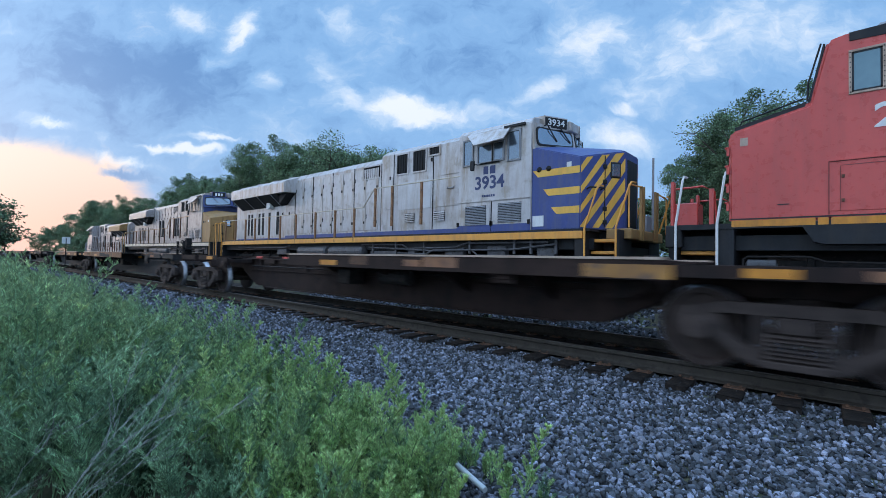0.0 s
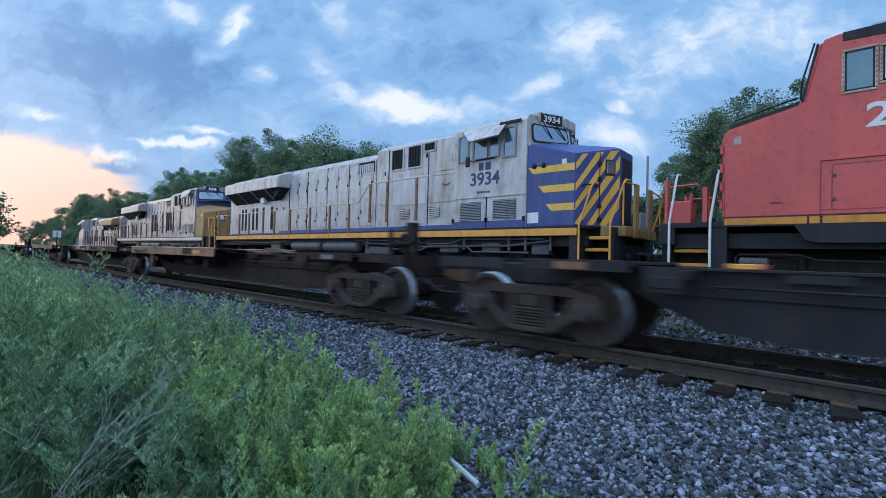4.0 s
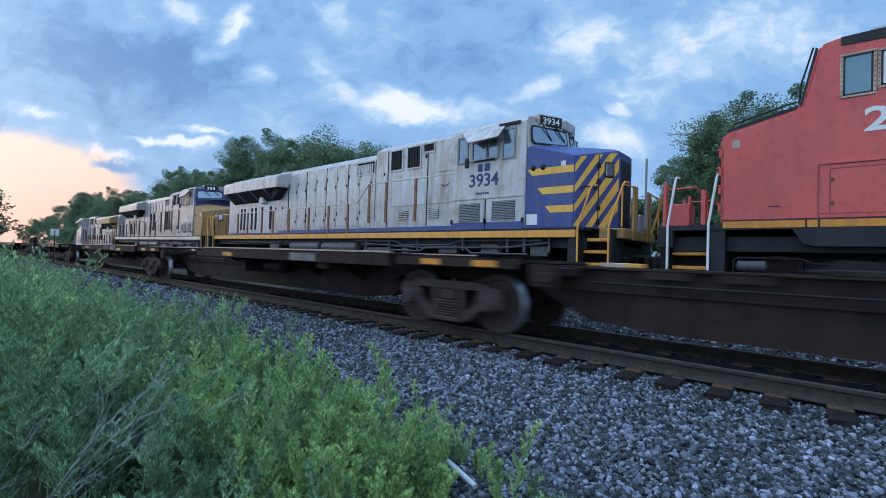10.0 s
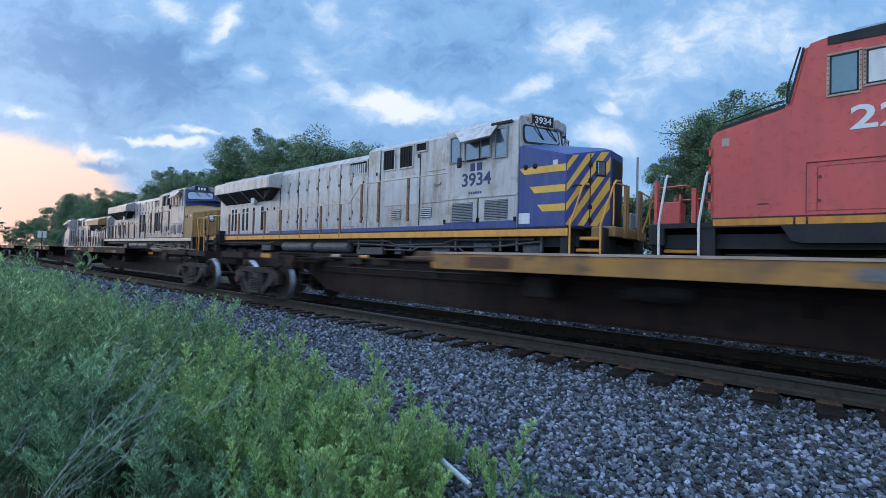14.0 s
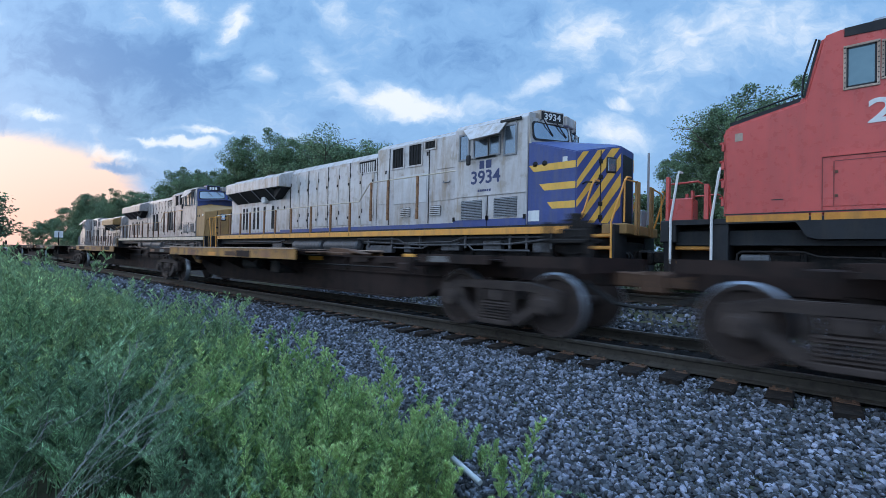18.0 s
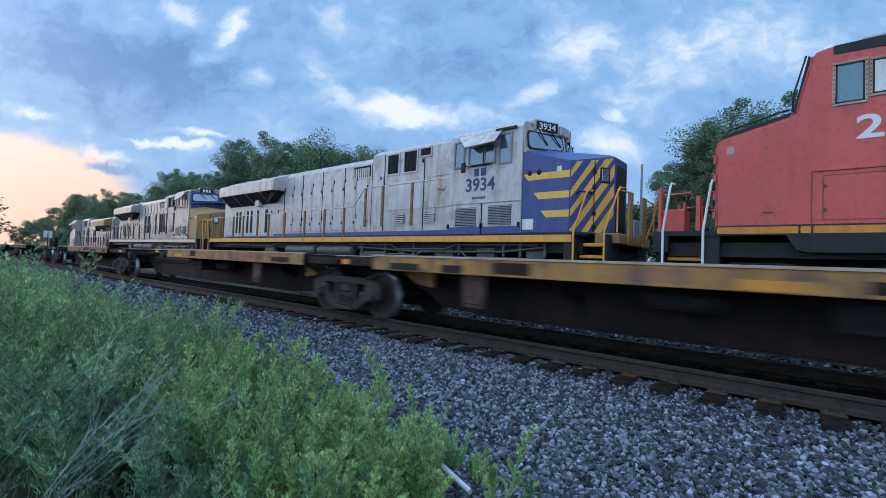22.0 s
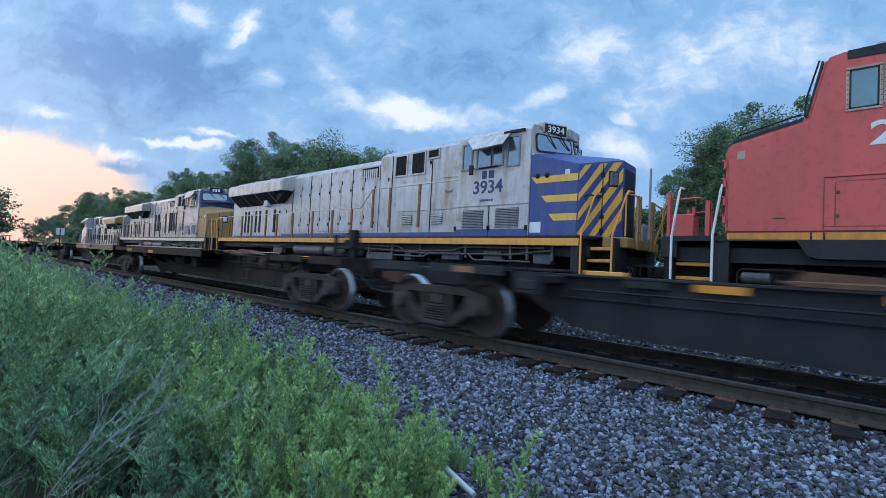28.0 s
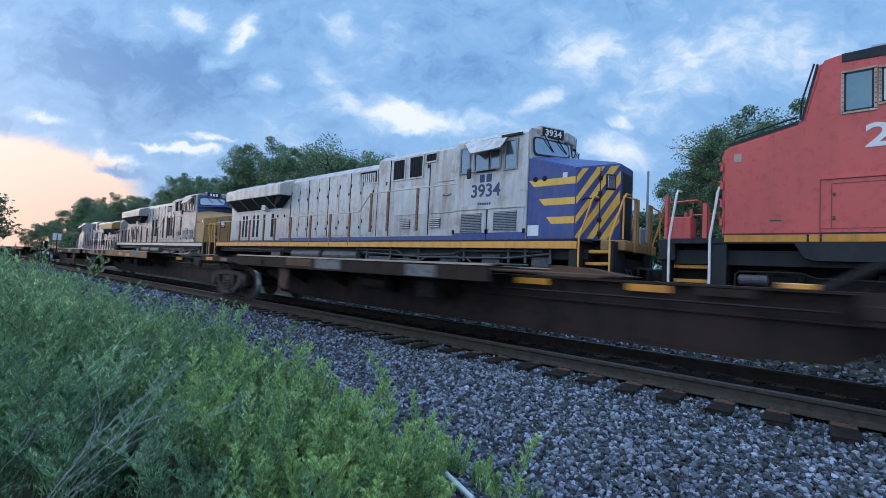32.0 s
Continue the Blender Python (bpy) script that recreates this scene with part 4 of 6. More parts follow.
        part("small_decal", box(B(), -1.50, -1.38, min(s * 1.5, s * 1.507), max(s * 1.5, s * 1.507), 3.1 - drop, 3.22 - drop), white, nose, "small white decal")
        for x in (-2.24, -1.98):
            part("stencil_block", lathe(B(), [(0, 0.07), (s * 0.006, 0.07)], (x, s * 1.5, 3.12 - drop), "y", 12), hollow, nose)
    part("platform_cabinet", box(B(), -0.32, -0.12, 0.0, 0.4, 1.6, 2.0, 0.02), grey, L, "grey box on the end platform") if stripes else None
    for y in (-0.85, 0.85):
        part("ditch_light", lathe(B(), [(-0.1, 0.08), (0.0, 0.09), (0.02, 0.07)], (-0.3, y, 1.48), "x", 14), grey, L)
    # handrails with rusty stanchions
    for s in (-1, 1):
        y = s * 1.52
        bm = tube(B(), [(-21.3, y, 2.62), (-9.25, y, 2.62), (-8.65, y, 3.24), (-3.9 - 0.9, y, 3.24)], 0.02)
        part("handrail", bm, tan if stripes else rail_mat, L)
        first = None
        for x in (-20.9, -19.7, -18.55, -17.54, -16.15, -15.13, -13.81, -12.31, -10.96, -9.77):
            if first is None:
                first = part("stanchion", box(B(), x - 0.045, x + 0.045, y - 0.03, y + 0.03, 1.4, 2.62, 0.008), rust_orange if stripes else rusty, L, "rust-brown stanchion")
                fx = x
            else:
                again(first, L, x - fx)
        first = None
        for x in (-8.6, -7.73, -6.36):
            if first is None:
                first = part("tall_stanchion", box(B(), x - 0.045, x + 0.045, y - 0.03, y + 0.03, 1.9, 3.24, 0.008), rust_orange if stripes else rusty, L, "rust-brown stanchion")
            else:
                again(first, L, x + 8.6)
    # end platform rails
    part("antenna_mast", tube(B(), [(0.12, -0.35, 1.6), (0.12, -0.35, 3.3)], 0.03), grey, L, "slim dark upright mast") if stripes else None
    for x, f in ((-0.06, 1), (-22.1, -1)):
        for y in (-0.62, -0.45, 0.45, 0.62):
            part("end_post", box(B(), x - 0.03, x + 0.03, y - 0.035, y + 0.035, 1.35, 2.62, 0.006), ochre if stripes else rail_mat, L)
        for y in (-1.42, 1.42):
            bm = B()
            tube(bm, [(x, y, 1.6), (x, y, 2.55), (x, 0.62 * (1 if y > 0 else -1), 2.6)], 0.02)
            part("corner_rail", bm, rail_mat, L)
    steps(L, -0.65, 1, black, yellow if sill is yellow else tan, rail_mat, 1.9)
    steps(L, -21.65, -1, black, yellow if sill is yellow else tan, rail_mat, -1.9)
    # below the frame
    bm = B()
    prism(bm, [(-1.0, 1.12), (-1.05, 0.88), (-1.42, 0.84), (-1.4, 0.35), (-1.0, 0.18), (1.0, 0.18), (1.4, 0.35), (1.42, 0.84), (1.05, 0.88), (1.0, 1.12)], -14.2, -8.6, "x")
    part("fuel_tank", bm, under, L)
    for s in (-1, 1):
        for x in (-12.7, -10.4):
            part("air_reservoir", lathe(B(), [(-1.08, 0.04), (-1.05, 0.16), (-0.97, 0.2), (0.97, 0.2), (1.05, 0.16), (1.08, 0.04)], (x, s * 1.32, 1.06), "x", 16), dusty, L, "grimy cylindrical air reservoir")
    # plain box added to stop light showing through under the frame
    part("draft_sill", box(B(), -20.6, -1.2, -0.55, 0.55, 0.62, 1.12), under, L)
    for s in (-1, 1):
        for x, w, z0 in ((-8.3, 0.68, 0.82), (-6.9, 0.16, 0.85), (-5.1, 0.35, 0.92), (-3.6, 0.3, 0.95), (-15.2, 0.4, 0.9), (-2.1, 0.25, 0.9)):
            part("equipment_box", box(B(), x - w, x + w, s * 1.28 - 0.1, s * 1.28 + 0.1, z0, z0 + 0.26, 0.02), dusty, L, "dusty grey equipment box")
        for pts in ([(-9.4, 1.3), (-7.3, 1.28), (-7.0, 1.15), (-5.0, 1.18), (-4.6, 1.3), (-2.0, 1.3)], [(-9, 1.2), (-6.0, 1.08), (-3.0, 1.12), (-1.8, 1.25)], [(-7.5, 1.0), (-6.2, 0.98), (-5.9, 1.1), (-4.4, 1.1), (-4.2, 0.95), (-2.4, 0.95)], [(-19.5, 1.25), (-15.0, 1.2), (-14.4, 1.3)]):
            part("pipe", tube(B(), [(a, s * 1.42, b) for a, b in pts], 0.028), dusty, L)
        for x in (-8.8, -7.6, -6.3, -4.5, -3.0, -2.5, -1.8):
            part("pipe_hanger", box(B(), x - 0.03, x + 0.03, s * 1.4 - 0.03, s * 1.4 + 0.03, 1.0, 1.38), dusty, L)
    bogie(L, -4.1, under)
    bogie(L, -18.2, under)
    return L


def red_loco(at):
    """A red unit seen end on by its nose: sloped nose, windshield, cab with riveted window, hood behind."""
    L = thing("locomotive", "red locomotive with a yellow sill stripe and white digits", "locomotive", "parked locomotives", at=at)
    C = 1.53
    bm = B()
    box(bm, -21.2, -0.95, -1.3, 1.3, 1.1, 1.38)
    box(bm, -21.2, -0.95, -1.53, 1.53, 1.50, 1.6)
    prism(bm, [(-2.9, 1.5), (-3.05, 1.24), (-3.2, 1.2), (-18.5, 1.2), (-18.8, 1.5)], -1.535, 1.535)
    part("underframe", bm, black, L, "dark skirted underframe")
    prof = [(-1.82, 1.6), (-1.8, 3.26), (-1.86, 3.34), (-2.98, 3.62), (-3.22, 4.66), (-3.5, 4.72), (-6.2, 4.74), (-6.2, 1.6)]
    bm = prism(B(), prof, -C, C)
    bmesh.ops.recalc_face_normals(bm, faces=bm.faces)
    bmesh.ops.bevel(bm, geom=list(bm.edges), offset=0.05, segments=3, affect="EDGES")
    cab = part("cab", bm, red, L, "red nose and cab of one piece")
    bm = prism(B(), [(-1.9, 3.34), (-2.95, 3.60), (-2.95, 3.69), (-1.9, 3.42)], -1.47, 1.47)
    for s in (-1, 1):
        tube(bm, [(-1.95, s * 1.3, 3.4), (-1.98, s * 1.3, 3.56), (-2.9, s * 1.3, 3.80), (-2.92, s * 1.3, 3.64)], 0.016)
    part("nose_top_tread", bm, black, cab, "black anti-slip nose top")
    bm = prism(B(), [(-3.35, 4.70), (-3.6, 4.79), (-6.15, 4.82), (-6.15, 4.74)], -1.3, 1.3)
    part("cab_roof", bm, black, cab, "black cab roof")
    part("roof_unit", box(B(), -5.4, -3.85, -0.9, 1.0, 4.76, 4.98, 0.05), grey, cab, "grey roof unit")
    for s in (-1, 1):
        part("roof_edge", prism(B(), [(-3.5, 4.56), (-3.5, 4.70), (-6.1, 4.74), (-6.1, 4.46)], min(s * 1.5, s * 1.545), max(s * 1.5, s * 1.545)), black, cab, "black roof edge")
    bm = prism(B(), [(-3.02, 3.72), (-3.20, 4.52), (-3.17, 4.53), (-2.99, 3.73)], -1.3, 1.3)
    part("windshield", bm, darkglass, cab, "dark sloping windshield")
    part("windshield_frame", prism(B(), [(-2.97, 3.67), (-3.17, 4.63), (-3.20, 4.62), (-3.0, 3.66)], 1.32, 1.5), black, cab)
    part("windshield_frame", prism(B(), [(-2.97, 3.67), (-3.17, 4.63), (-3.20, 4.62), (-3.0, 3.66)], -1.5, -1.32), black, cab)
    for s in (-1, 1):
        part("corner_rod", tube(B(), [(-2.96, s * 1.45, 3.7), (-2.97, s * 1.45, 4.0), (-3.14, s * 1.45, 4.66)], 0.016), black, cab)
        part("wiper", tube(B(), [(-2.99, s * 1.1, 3.76), (-3.1, s * 0.7, 4.45)], 0.014), black, cab)
    for s in (-1, 1):
        y = s * C
        a = min(y, y + s * 0.006), max(y, y + s * 0.006)
        for x0, x1 in ((-3.07, -1.86), (-3.24, -3.10), (-6.2, -3.27)):
            part("stripe", box(B(), x0, x1, a[0], a[1], 1.53, 1.65), reflector, cab, "worn yellow sill stripe")
        part("stripe_edge", box(B(), -6.2, -1.84, a[0], a[1], 1.66, 1.685), black, cab, "dark line over the stripe")
        for x0, x1, z0, z1 in ((-3.89, -3.53, 3.70, 4.36), (-4.5, -3.98, 3.78, 4.34)):
            fr = B()
            for p in ((x0 - 0.04, x1 + 0.04, z1, z1 + 0.04), (x0 - 0.04, x1 + 0.04, z0 - 0.04, z0), (x0 - 0.04, x0, z0, z1), (x1, x1 + 0.04, z0, z1)):
                box(fr, p[0], p[1], min(y, y + s * 0.02), max(y, y + s * 0.02), p[2], p[3], 0.006)
            w = part("side_window", fr, deck_edge, cab, "riveted pale window frame")
            if x0 < -4:
                part("sun_blind", box(B(), -4.22, -4.0, min(y, y + s * 0.014), max(y, y + s * 0.014), z0 + 0.02, z1 - 0.02), white, w, "white panel over part of the glass")
            part("pane", box(B(), x0, x1, min(y, y + s * 0.008), max(y, y + s * 0.008), z0, z1), teal_glass, w)
            for p in ((x0, x1, z1 - 0.025, z1), (x0, x1, z0, z0 + 0.025), (x0, x0 + 0.025, z0, z1), (x1 - 0.025, x1, z0, z1)):
                part("sash", box(B(), p[0], p[1], min(y, y + s * 0.016), max(y, y + s * 0.016), p[2], p[3]), black, w)
            bm = B()
            for k in range(9):
                for xx in (x0 - 0.02, x1 + 0.02):
                    z = z0 + k * (z1 - z0) / 8
                    box(bm, xx - 0.008, xx + 0.008, min(y, y + s * 0.026), max(y, y + s * 0.026), z - 0.008, z + 0.008)
            part("rivets", bm, black, w)
        bm = B()
        panel_door(bm, -5.9, -3.24, 1.75, 2.58, y, 0.008)
        part("cab_panel", bm, red, cab)
        part("drip_ledge", box(B(), -5.9, -3.24, min(y, y + s * 0.03), max(y, y + s * 0.03), 2.585, 2.61), red, cab)
        for x0, x1, z0, z1 in ((-3.25, -3.235, 1.7, 2.585), (-3.395, -3.38, 1.75, 2.50), (-5.0, -3.4, 2.50, 2.512), (-6.2, -3.24, 2.575, 2.585)):
            part("panel_joint", box(B(), x0, x1, min(y, y + s * 0.012), max(y, y + s * 0.012), z0, z1), red_joint, cab, "dark joint round the access panel")
        for z in (1.9, 2.3):
            part("panel_catch", box(B(), -3.44, -3.40, min(y, y + s * 0.025), max(y, y + s * 0.025), z, z + 0.05), rusty, cab)
        part("data_plate", box(B(), -2.11, -1.99, a[0], a[1], 3.04, 3.19), deck_edge, cab, "small pale placard")
        bm = box(B(), -2.72, -2.55, a[0], a[1], 1.9, 1.92)
        part("chipped_mark", bm, black, cab)
    # nose end: grab irons, door, end platform with a red box and rails
    bm = B()
    for z in (2.0, 2.35, 2.7, 3.05):
        for s in (-1, 1):
            tube(bm, [(-1.8, s * 1.5, z), (-1.75, s * 1.46, z), (-1.75, s * 1.1, z), (-1.8, s * 1.1, z)], 0.02)
            box(bm, -1.82, -1.775, s * 1.5 - 0.03, s * 1.5 + 0.03, z - 0.16, z - 0.02)
    part("grab_iron", bm, red, cab)
    part("nose_door", box(B(), -1.82, -1.76, -0.35, 0.4, 1.65, 3.1, 0.02), red, cab)
    bm = B()
    box(bm, -1.0, -0.7, -1.5, 1.5, 1.15, 1.6, 0.02)
    prism(bm, [(-1.45, 1.15), (-1.3, 0.25), (1.3, 0.25), (1.45, 1.15)], -0.85, -0.75, "x")
    part("pilot", bm, black, L)
    for y0, y1, z1 in ((-1.2, -1.05, 2.55), (1.05, 1.2, 2.55), (-0.6, -0.5, 2.4)):
        part("end_post", box(B(), -0.78, -0.72, y0, y1, 1.6, z1, 0.006), red, L, "red end post")
    part("end_box", box(B(), -1.2, -0.75, 0.55, 1.05, 1.6, 2.1, 0.02), red, L, "red box on the end platform")
    for y in (-1.1, 1.1):
        part("end_rail", tube(B(), [(-0.8, y, 2.4), (-1.3, y, 2.42), (-1.5, y, 2.3), (-1.55, y, 1.6)], 0.022), red, L)
    bm = box(B(), -1.5, -1.42, 1.05, 1.15, 1.6, 2.35)
    part("rail_post", bm, red, L)
    steps(L, -1.27, 1, black, yellow, white, -0.8)
    # hood behind the cab
    part("hood", prism(B(), [(-0.95, 1.6), (-0.95, 4.3), (-0.7, 4.5), (0.7, 4.5), (0.95, 4.3), (0.95, 1.6)], -20.9, -6.2, "x"), red, L)
    for s in (-1, 1):
        door = None
        for x in np.arange(-19.8, -7.0, 0.9):
            if door is None:
                bm = B()
                panel_door(bm, x, x + 0.84, 1.8, 3.7, s * 0.95)
                door = part("hood_door", bm, red, L)
            else:
                again(door, L, x + 19.8)
    for y in (-1.5, 1.5):
        part("handrail", tube(B(), [(-20.6, y, 2.6), (-6.3, y, 2.6)], 0.02), white, L)
    bm = B()
    prism(bm, [(-1.3, 1.12), (-1.45, 0.9), (-1.4, 0.35), (1.4, 0.35), (1.45, 0.9), (1.3, 1.12)], -13.5, -8.8, "x")
    part("fuel_tank", bm, under, L)
    # added box that blocks the bright background below the underframe
    part("draft_sill", box(B(), -20.4, -1.0, -0.55, 0.55, 0.5, 1.12), under, L)
    bm = B()
    box(bm, 0.0 - 0.75, 0.0, -0.09, 0.09, 0.72, 0.98, 0.02), box(bm, -0.2, 0.1, -0.2, 0.2, 0.66, 1.0, 0.05)
    part("coupler", bm, under, L)
    for s in (-1, 1):
        part("brake_cylinder", lathe(B(), [(-0.24, 0.03), (-0.22, 0.1), (0.2, 0.1), (0.24, 0.03)], (-2.3, s * 1.36, 0.83), "x", 14), dusty, L, "grey brake cylinder")
        part("air_pipe", tube(B(), [(-2.02, s * 1.4, 0.6), (-2.03, s * 1.4, 0.93), (-2.1, s * 1.4, 0.98), (-3.0, s * 1.4, 0.98), (-3.2, s * 1.4, 0.9), (-4.2, s * 1.4, 0.88)], 0.02, 8), under, L)
    bogie(L, -4.4, under)
    bogie(L, -17.6, under)
    writing("fleet_digits", "22", 0.54, white, cab, pose(-4.13, C + 0.006, 3.24, 90, 0, 180), 1.3)
    writing("fleet_digits", "22", 0.54, white, cab, pose(-4.13, -C - 0.006, 3.24, 90, 0, 0), 1.3)
    return L


# ---- the passing train of empty articulated spine cars ----
WHEEL = 0.47


def two_axle_truck(parent, x, shared):
    """Cast side frames, bolster, springs and two wheelsets. Meshes are shared from truck to truck."""
    if not shared:
        def keep(name, bm, mat, smooth=False):
            o = part(name, bm, mat, None, smooth=smooth)
            shared[name] = o.data
            bpy.data.objects.remove(o)
        bm = box(B(), -0.19, 0.19, -1.08, 1.08, 0.48, 0.66, 0.02)
        lathe(bm, [(0.66, 0.3), (0.82, 0.3)], (0, 0, 0), "z", 18)
        keep("truck", bm, truck_steel)
        for s, nm in ((-1, "near"), (1, "far")):
            y0, y1 = s * 1.0 - 0.075, s * 1.0 + 0.075
            bm = prism(B(), [(-1.12, 0.60), (-1.10, 0.70), (-0.62, 0.80), (0.62, 0.80), (1.10, 0.70), (1.12, 0.60), (0.62, 0.67), (-0.62, 0.67)], y0, y1, soft=0.012)
            for f in (-1, 1):
                prism(bm, [(f * 0.72, 0.66), (f * 1.13, 0.64), (f * 1.10, 0.40), (f * 1.03, 0.36), (f * 1.02, 0.52), (f * 0.78, 0.52), (f * 0.74, 0.40)], y0, y1, soft=0.01)
                prism(bm, [(f * 0.80, 0.62), (f * 0.76, 0.38), (f * 0.42, 0.13), (f * 0.26, 0.13), (f * 0.26, 0.24), (f * 0.60, 0.44), (f * 0.66, 0.66)], y0, y1, soft=0.012)
                box(bm, f * 0.30 - 0.045, f * 0.30 + 0.045, y0, y1, 0.2, 0.70, 0.008)
                lathe(bm, [(s * 0.98, 0.15), (s * 1.09, 0.15), (s * 1.11, 0.12), (s * 1.15, 0.11), (s * 1.15, 0.02)], (f * 0.89, 0, WHEEL), "y", 18)
            box(bm, -0.30, 0.30, s * 1.03 - 0.11, s * 1.03 + 0.11, 0.12, 0.20, 0.01)
            keep("side_frame_" + nm, bm, truck_steel)
            bm = lathe(B(), [(0.205 + 0.0225 * k, 0.078 if k % 2 else 0.058) for k in range(13)], (0, s * 1.06, 0), "z", 10)
            keep("spring_" + nm, bm, truck_steel)
        bm = B()
        r = WHEEL
        for s in (-1, 1):
            lathe(bm, [(s * 0.70, r + 0.002), (s * 0.715, r + 0.026), (s * 0.745, r + 0.022), (s * 0.76, r + 0.004), (s * 0.85, r - 0.003), (s * 0.85, r - 0.07), (s * 0.80, r - 0.095), (s * 0.80, 0.15), (s * 0.88, 0.1), (s * 1.0, 0.09)], (0, 0, 0), "y", 36)
        lathe(bm, [(-0.72, 0.085), (0.72, 0.085)], (0, 0, 0), "y", 12)
        keep("wheelset", bm, wheel_steel)
        for s, nm in ((-1, "near"), (1, "far")):
            bm = lathe(B(), [(s * 0.712, r - 0.02), (s * 0.712, r + 0.028), (s * 0.745, r + 0.0255), (s * 0.762, r + 0.008), (s * 0.842, r + 0.003), (s * 0.846, r - 0.012)], (0, 0, 0), "y", 40)
            bmesh.ops.delete(bm, geom=[q for q in bm.faces if len(q.verts) > 4], context="FACES_ONLY")
            keep("tread_" + nm, bm, bright_steel, True)

    def add(name, key, up, *spot):
        o = new(name, shared[key])
        o.parent, o.location = up, spot
        return o
    t = add("truck", "truck", parent, x, 0, 0)
    tagged(t, "grimy two-axle freight truck")
    for nm in ("near", "far"):
        add("side_frame", "side_frame_" + nm, t, 0, 0, 0)
        for dx in (-0.165, 0, 0.165):
            add("spring", "spring_" + nm, t, dx, 0, 0)
    for dx in (-0.89, 0.89):
        w = add("wheelset", "wheelset", t, dx, 0, WHEEL)
        for nm in ("near", "far"):
            tagged(add("tread", "tread_" + nm, w, 0, 0, 0), "bright polished wheel tread")
    return t


SPEED = 23.8
PASS_X = -2.87     # where the axle middle of each truck stands at its time below
# times at which the trucks go by, in seconds; which way round the car runs; its paints; and its number of the style
CARS = [
    ([-2.75, -2.08, -1.42, -0.775, -0.108, 0.55], "AABBB", car_brown, "bobob", 1),
    ([0.72, 1.361, 2.034, 2.718, 3.375, 4.02], "ABBBB", car_dark, "oobob", 2),
    ([4.19, 4.875, 5.60, 6.317], "ABB", car_brown, "obo", 3),
    ([6.485, 7.156, 7.901, 8.565], "ABB", car_brown, "yyy", 4),
    ([8.742, 9.400, 10.085, 10.745, 11.450, 12.085], "ABBBB", car_brown, "ybbbb", 5),
    ([12.252, 12.94, 13.675, 14.356], "ABB", car_brown, "yby", 6),
    ([14.535, 15.20, 15.87, 16.54, 17.245, 17.872], "AAAAB", car_brown, "bbooo", 7),
    ([18.046, 18.684, 19.370, 20.049, 20.717, 21.386], "AAABB", car_brown, "yybby", 8),
    ([21.535, 22.200, 22.887, 23.527], "ABB", car_brown, "yyo", 9),
    ([23.70, 24.386, 25.131, 25.80], "AAB", car_dark, "bbo", 10),
    ([25.97, 26.69, 27.415, 28.098], "AAB", car_dark, "odo", 11),
    ([28.271, 28.923, 29.60, 30.287, 30.978, 31.615], "ABBBB", car_brown, "bobbo", 12),
    ([31.78, 32.449, 33.20, 33.88], "AAB", car_brown, "bob", 13),
    ([34.05, 34.72, 35.39, 36.07, 36.75, 37.4], "AABBB", car_brown, "bybob", 14),
    ([37.57, 38.25, 38.98, 39.65], "AAB", car_dark, "dod", 15),
]
TRAIN = []
SHARED = {}


PAINT = {"o": car_orange, "y": car_yellow, "b": car_brown, "d": car_dark}


def slab(bm, a, b, y0, y1, z0, z1, soft=0.0):
    """A box whose ends and sides may come in either order."""
    return box(bm, min(a, b), max(a, b), min(y0, y1), max(y0, y1), z0, z1, soft)


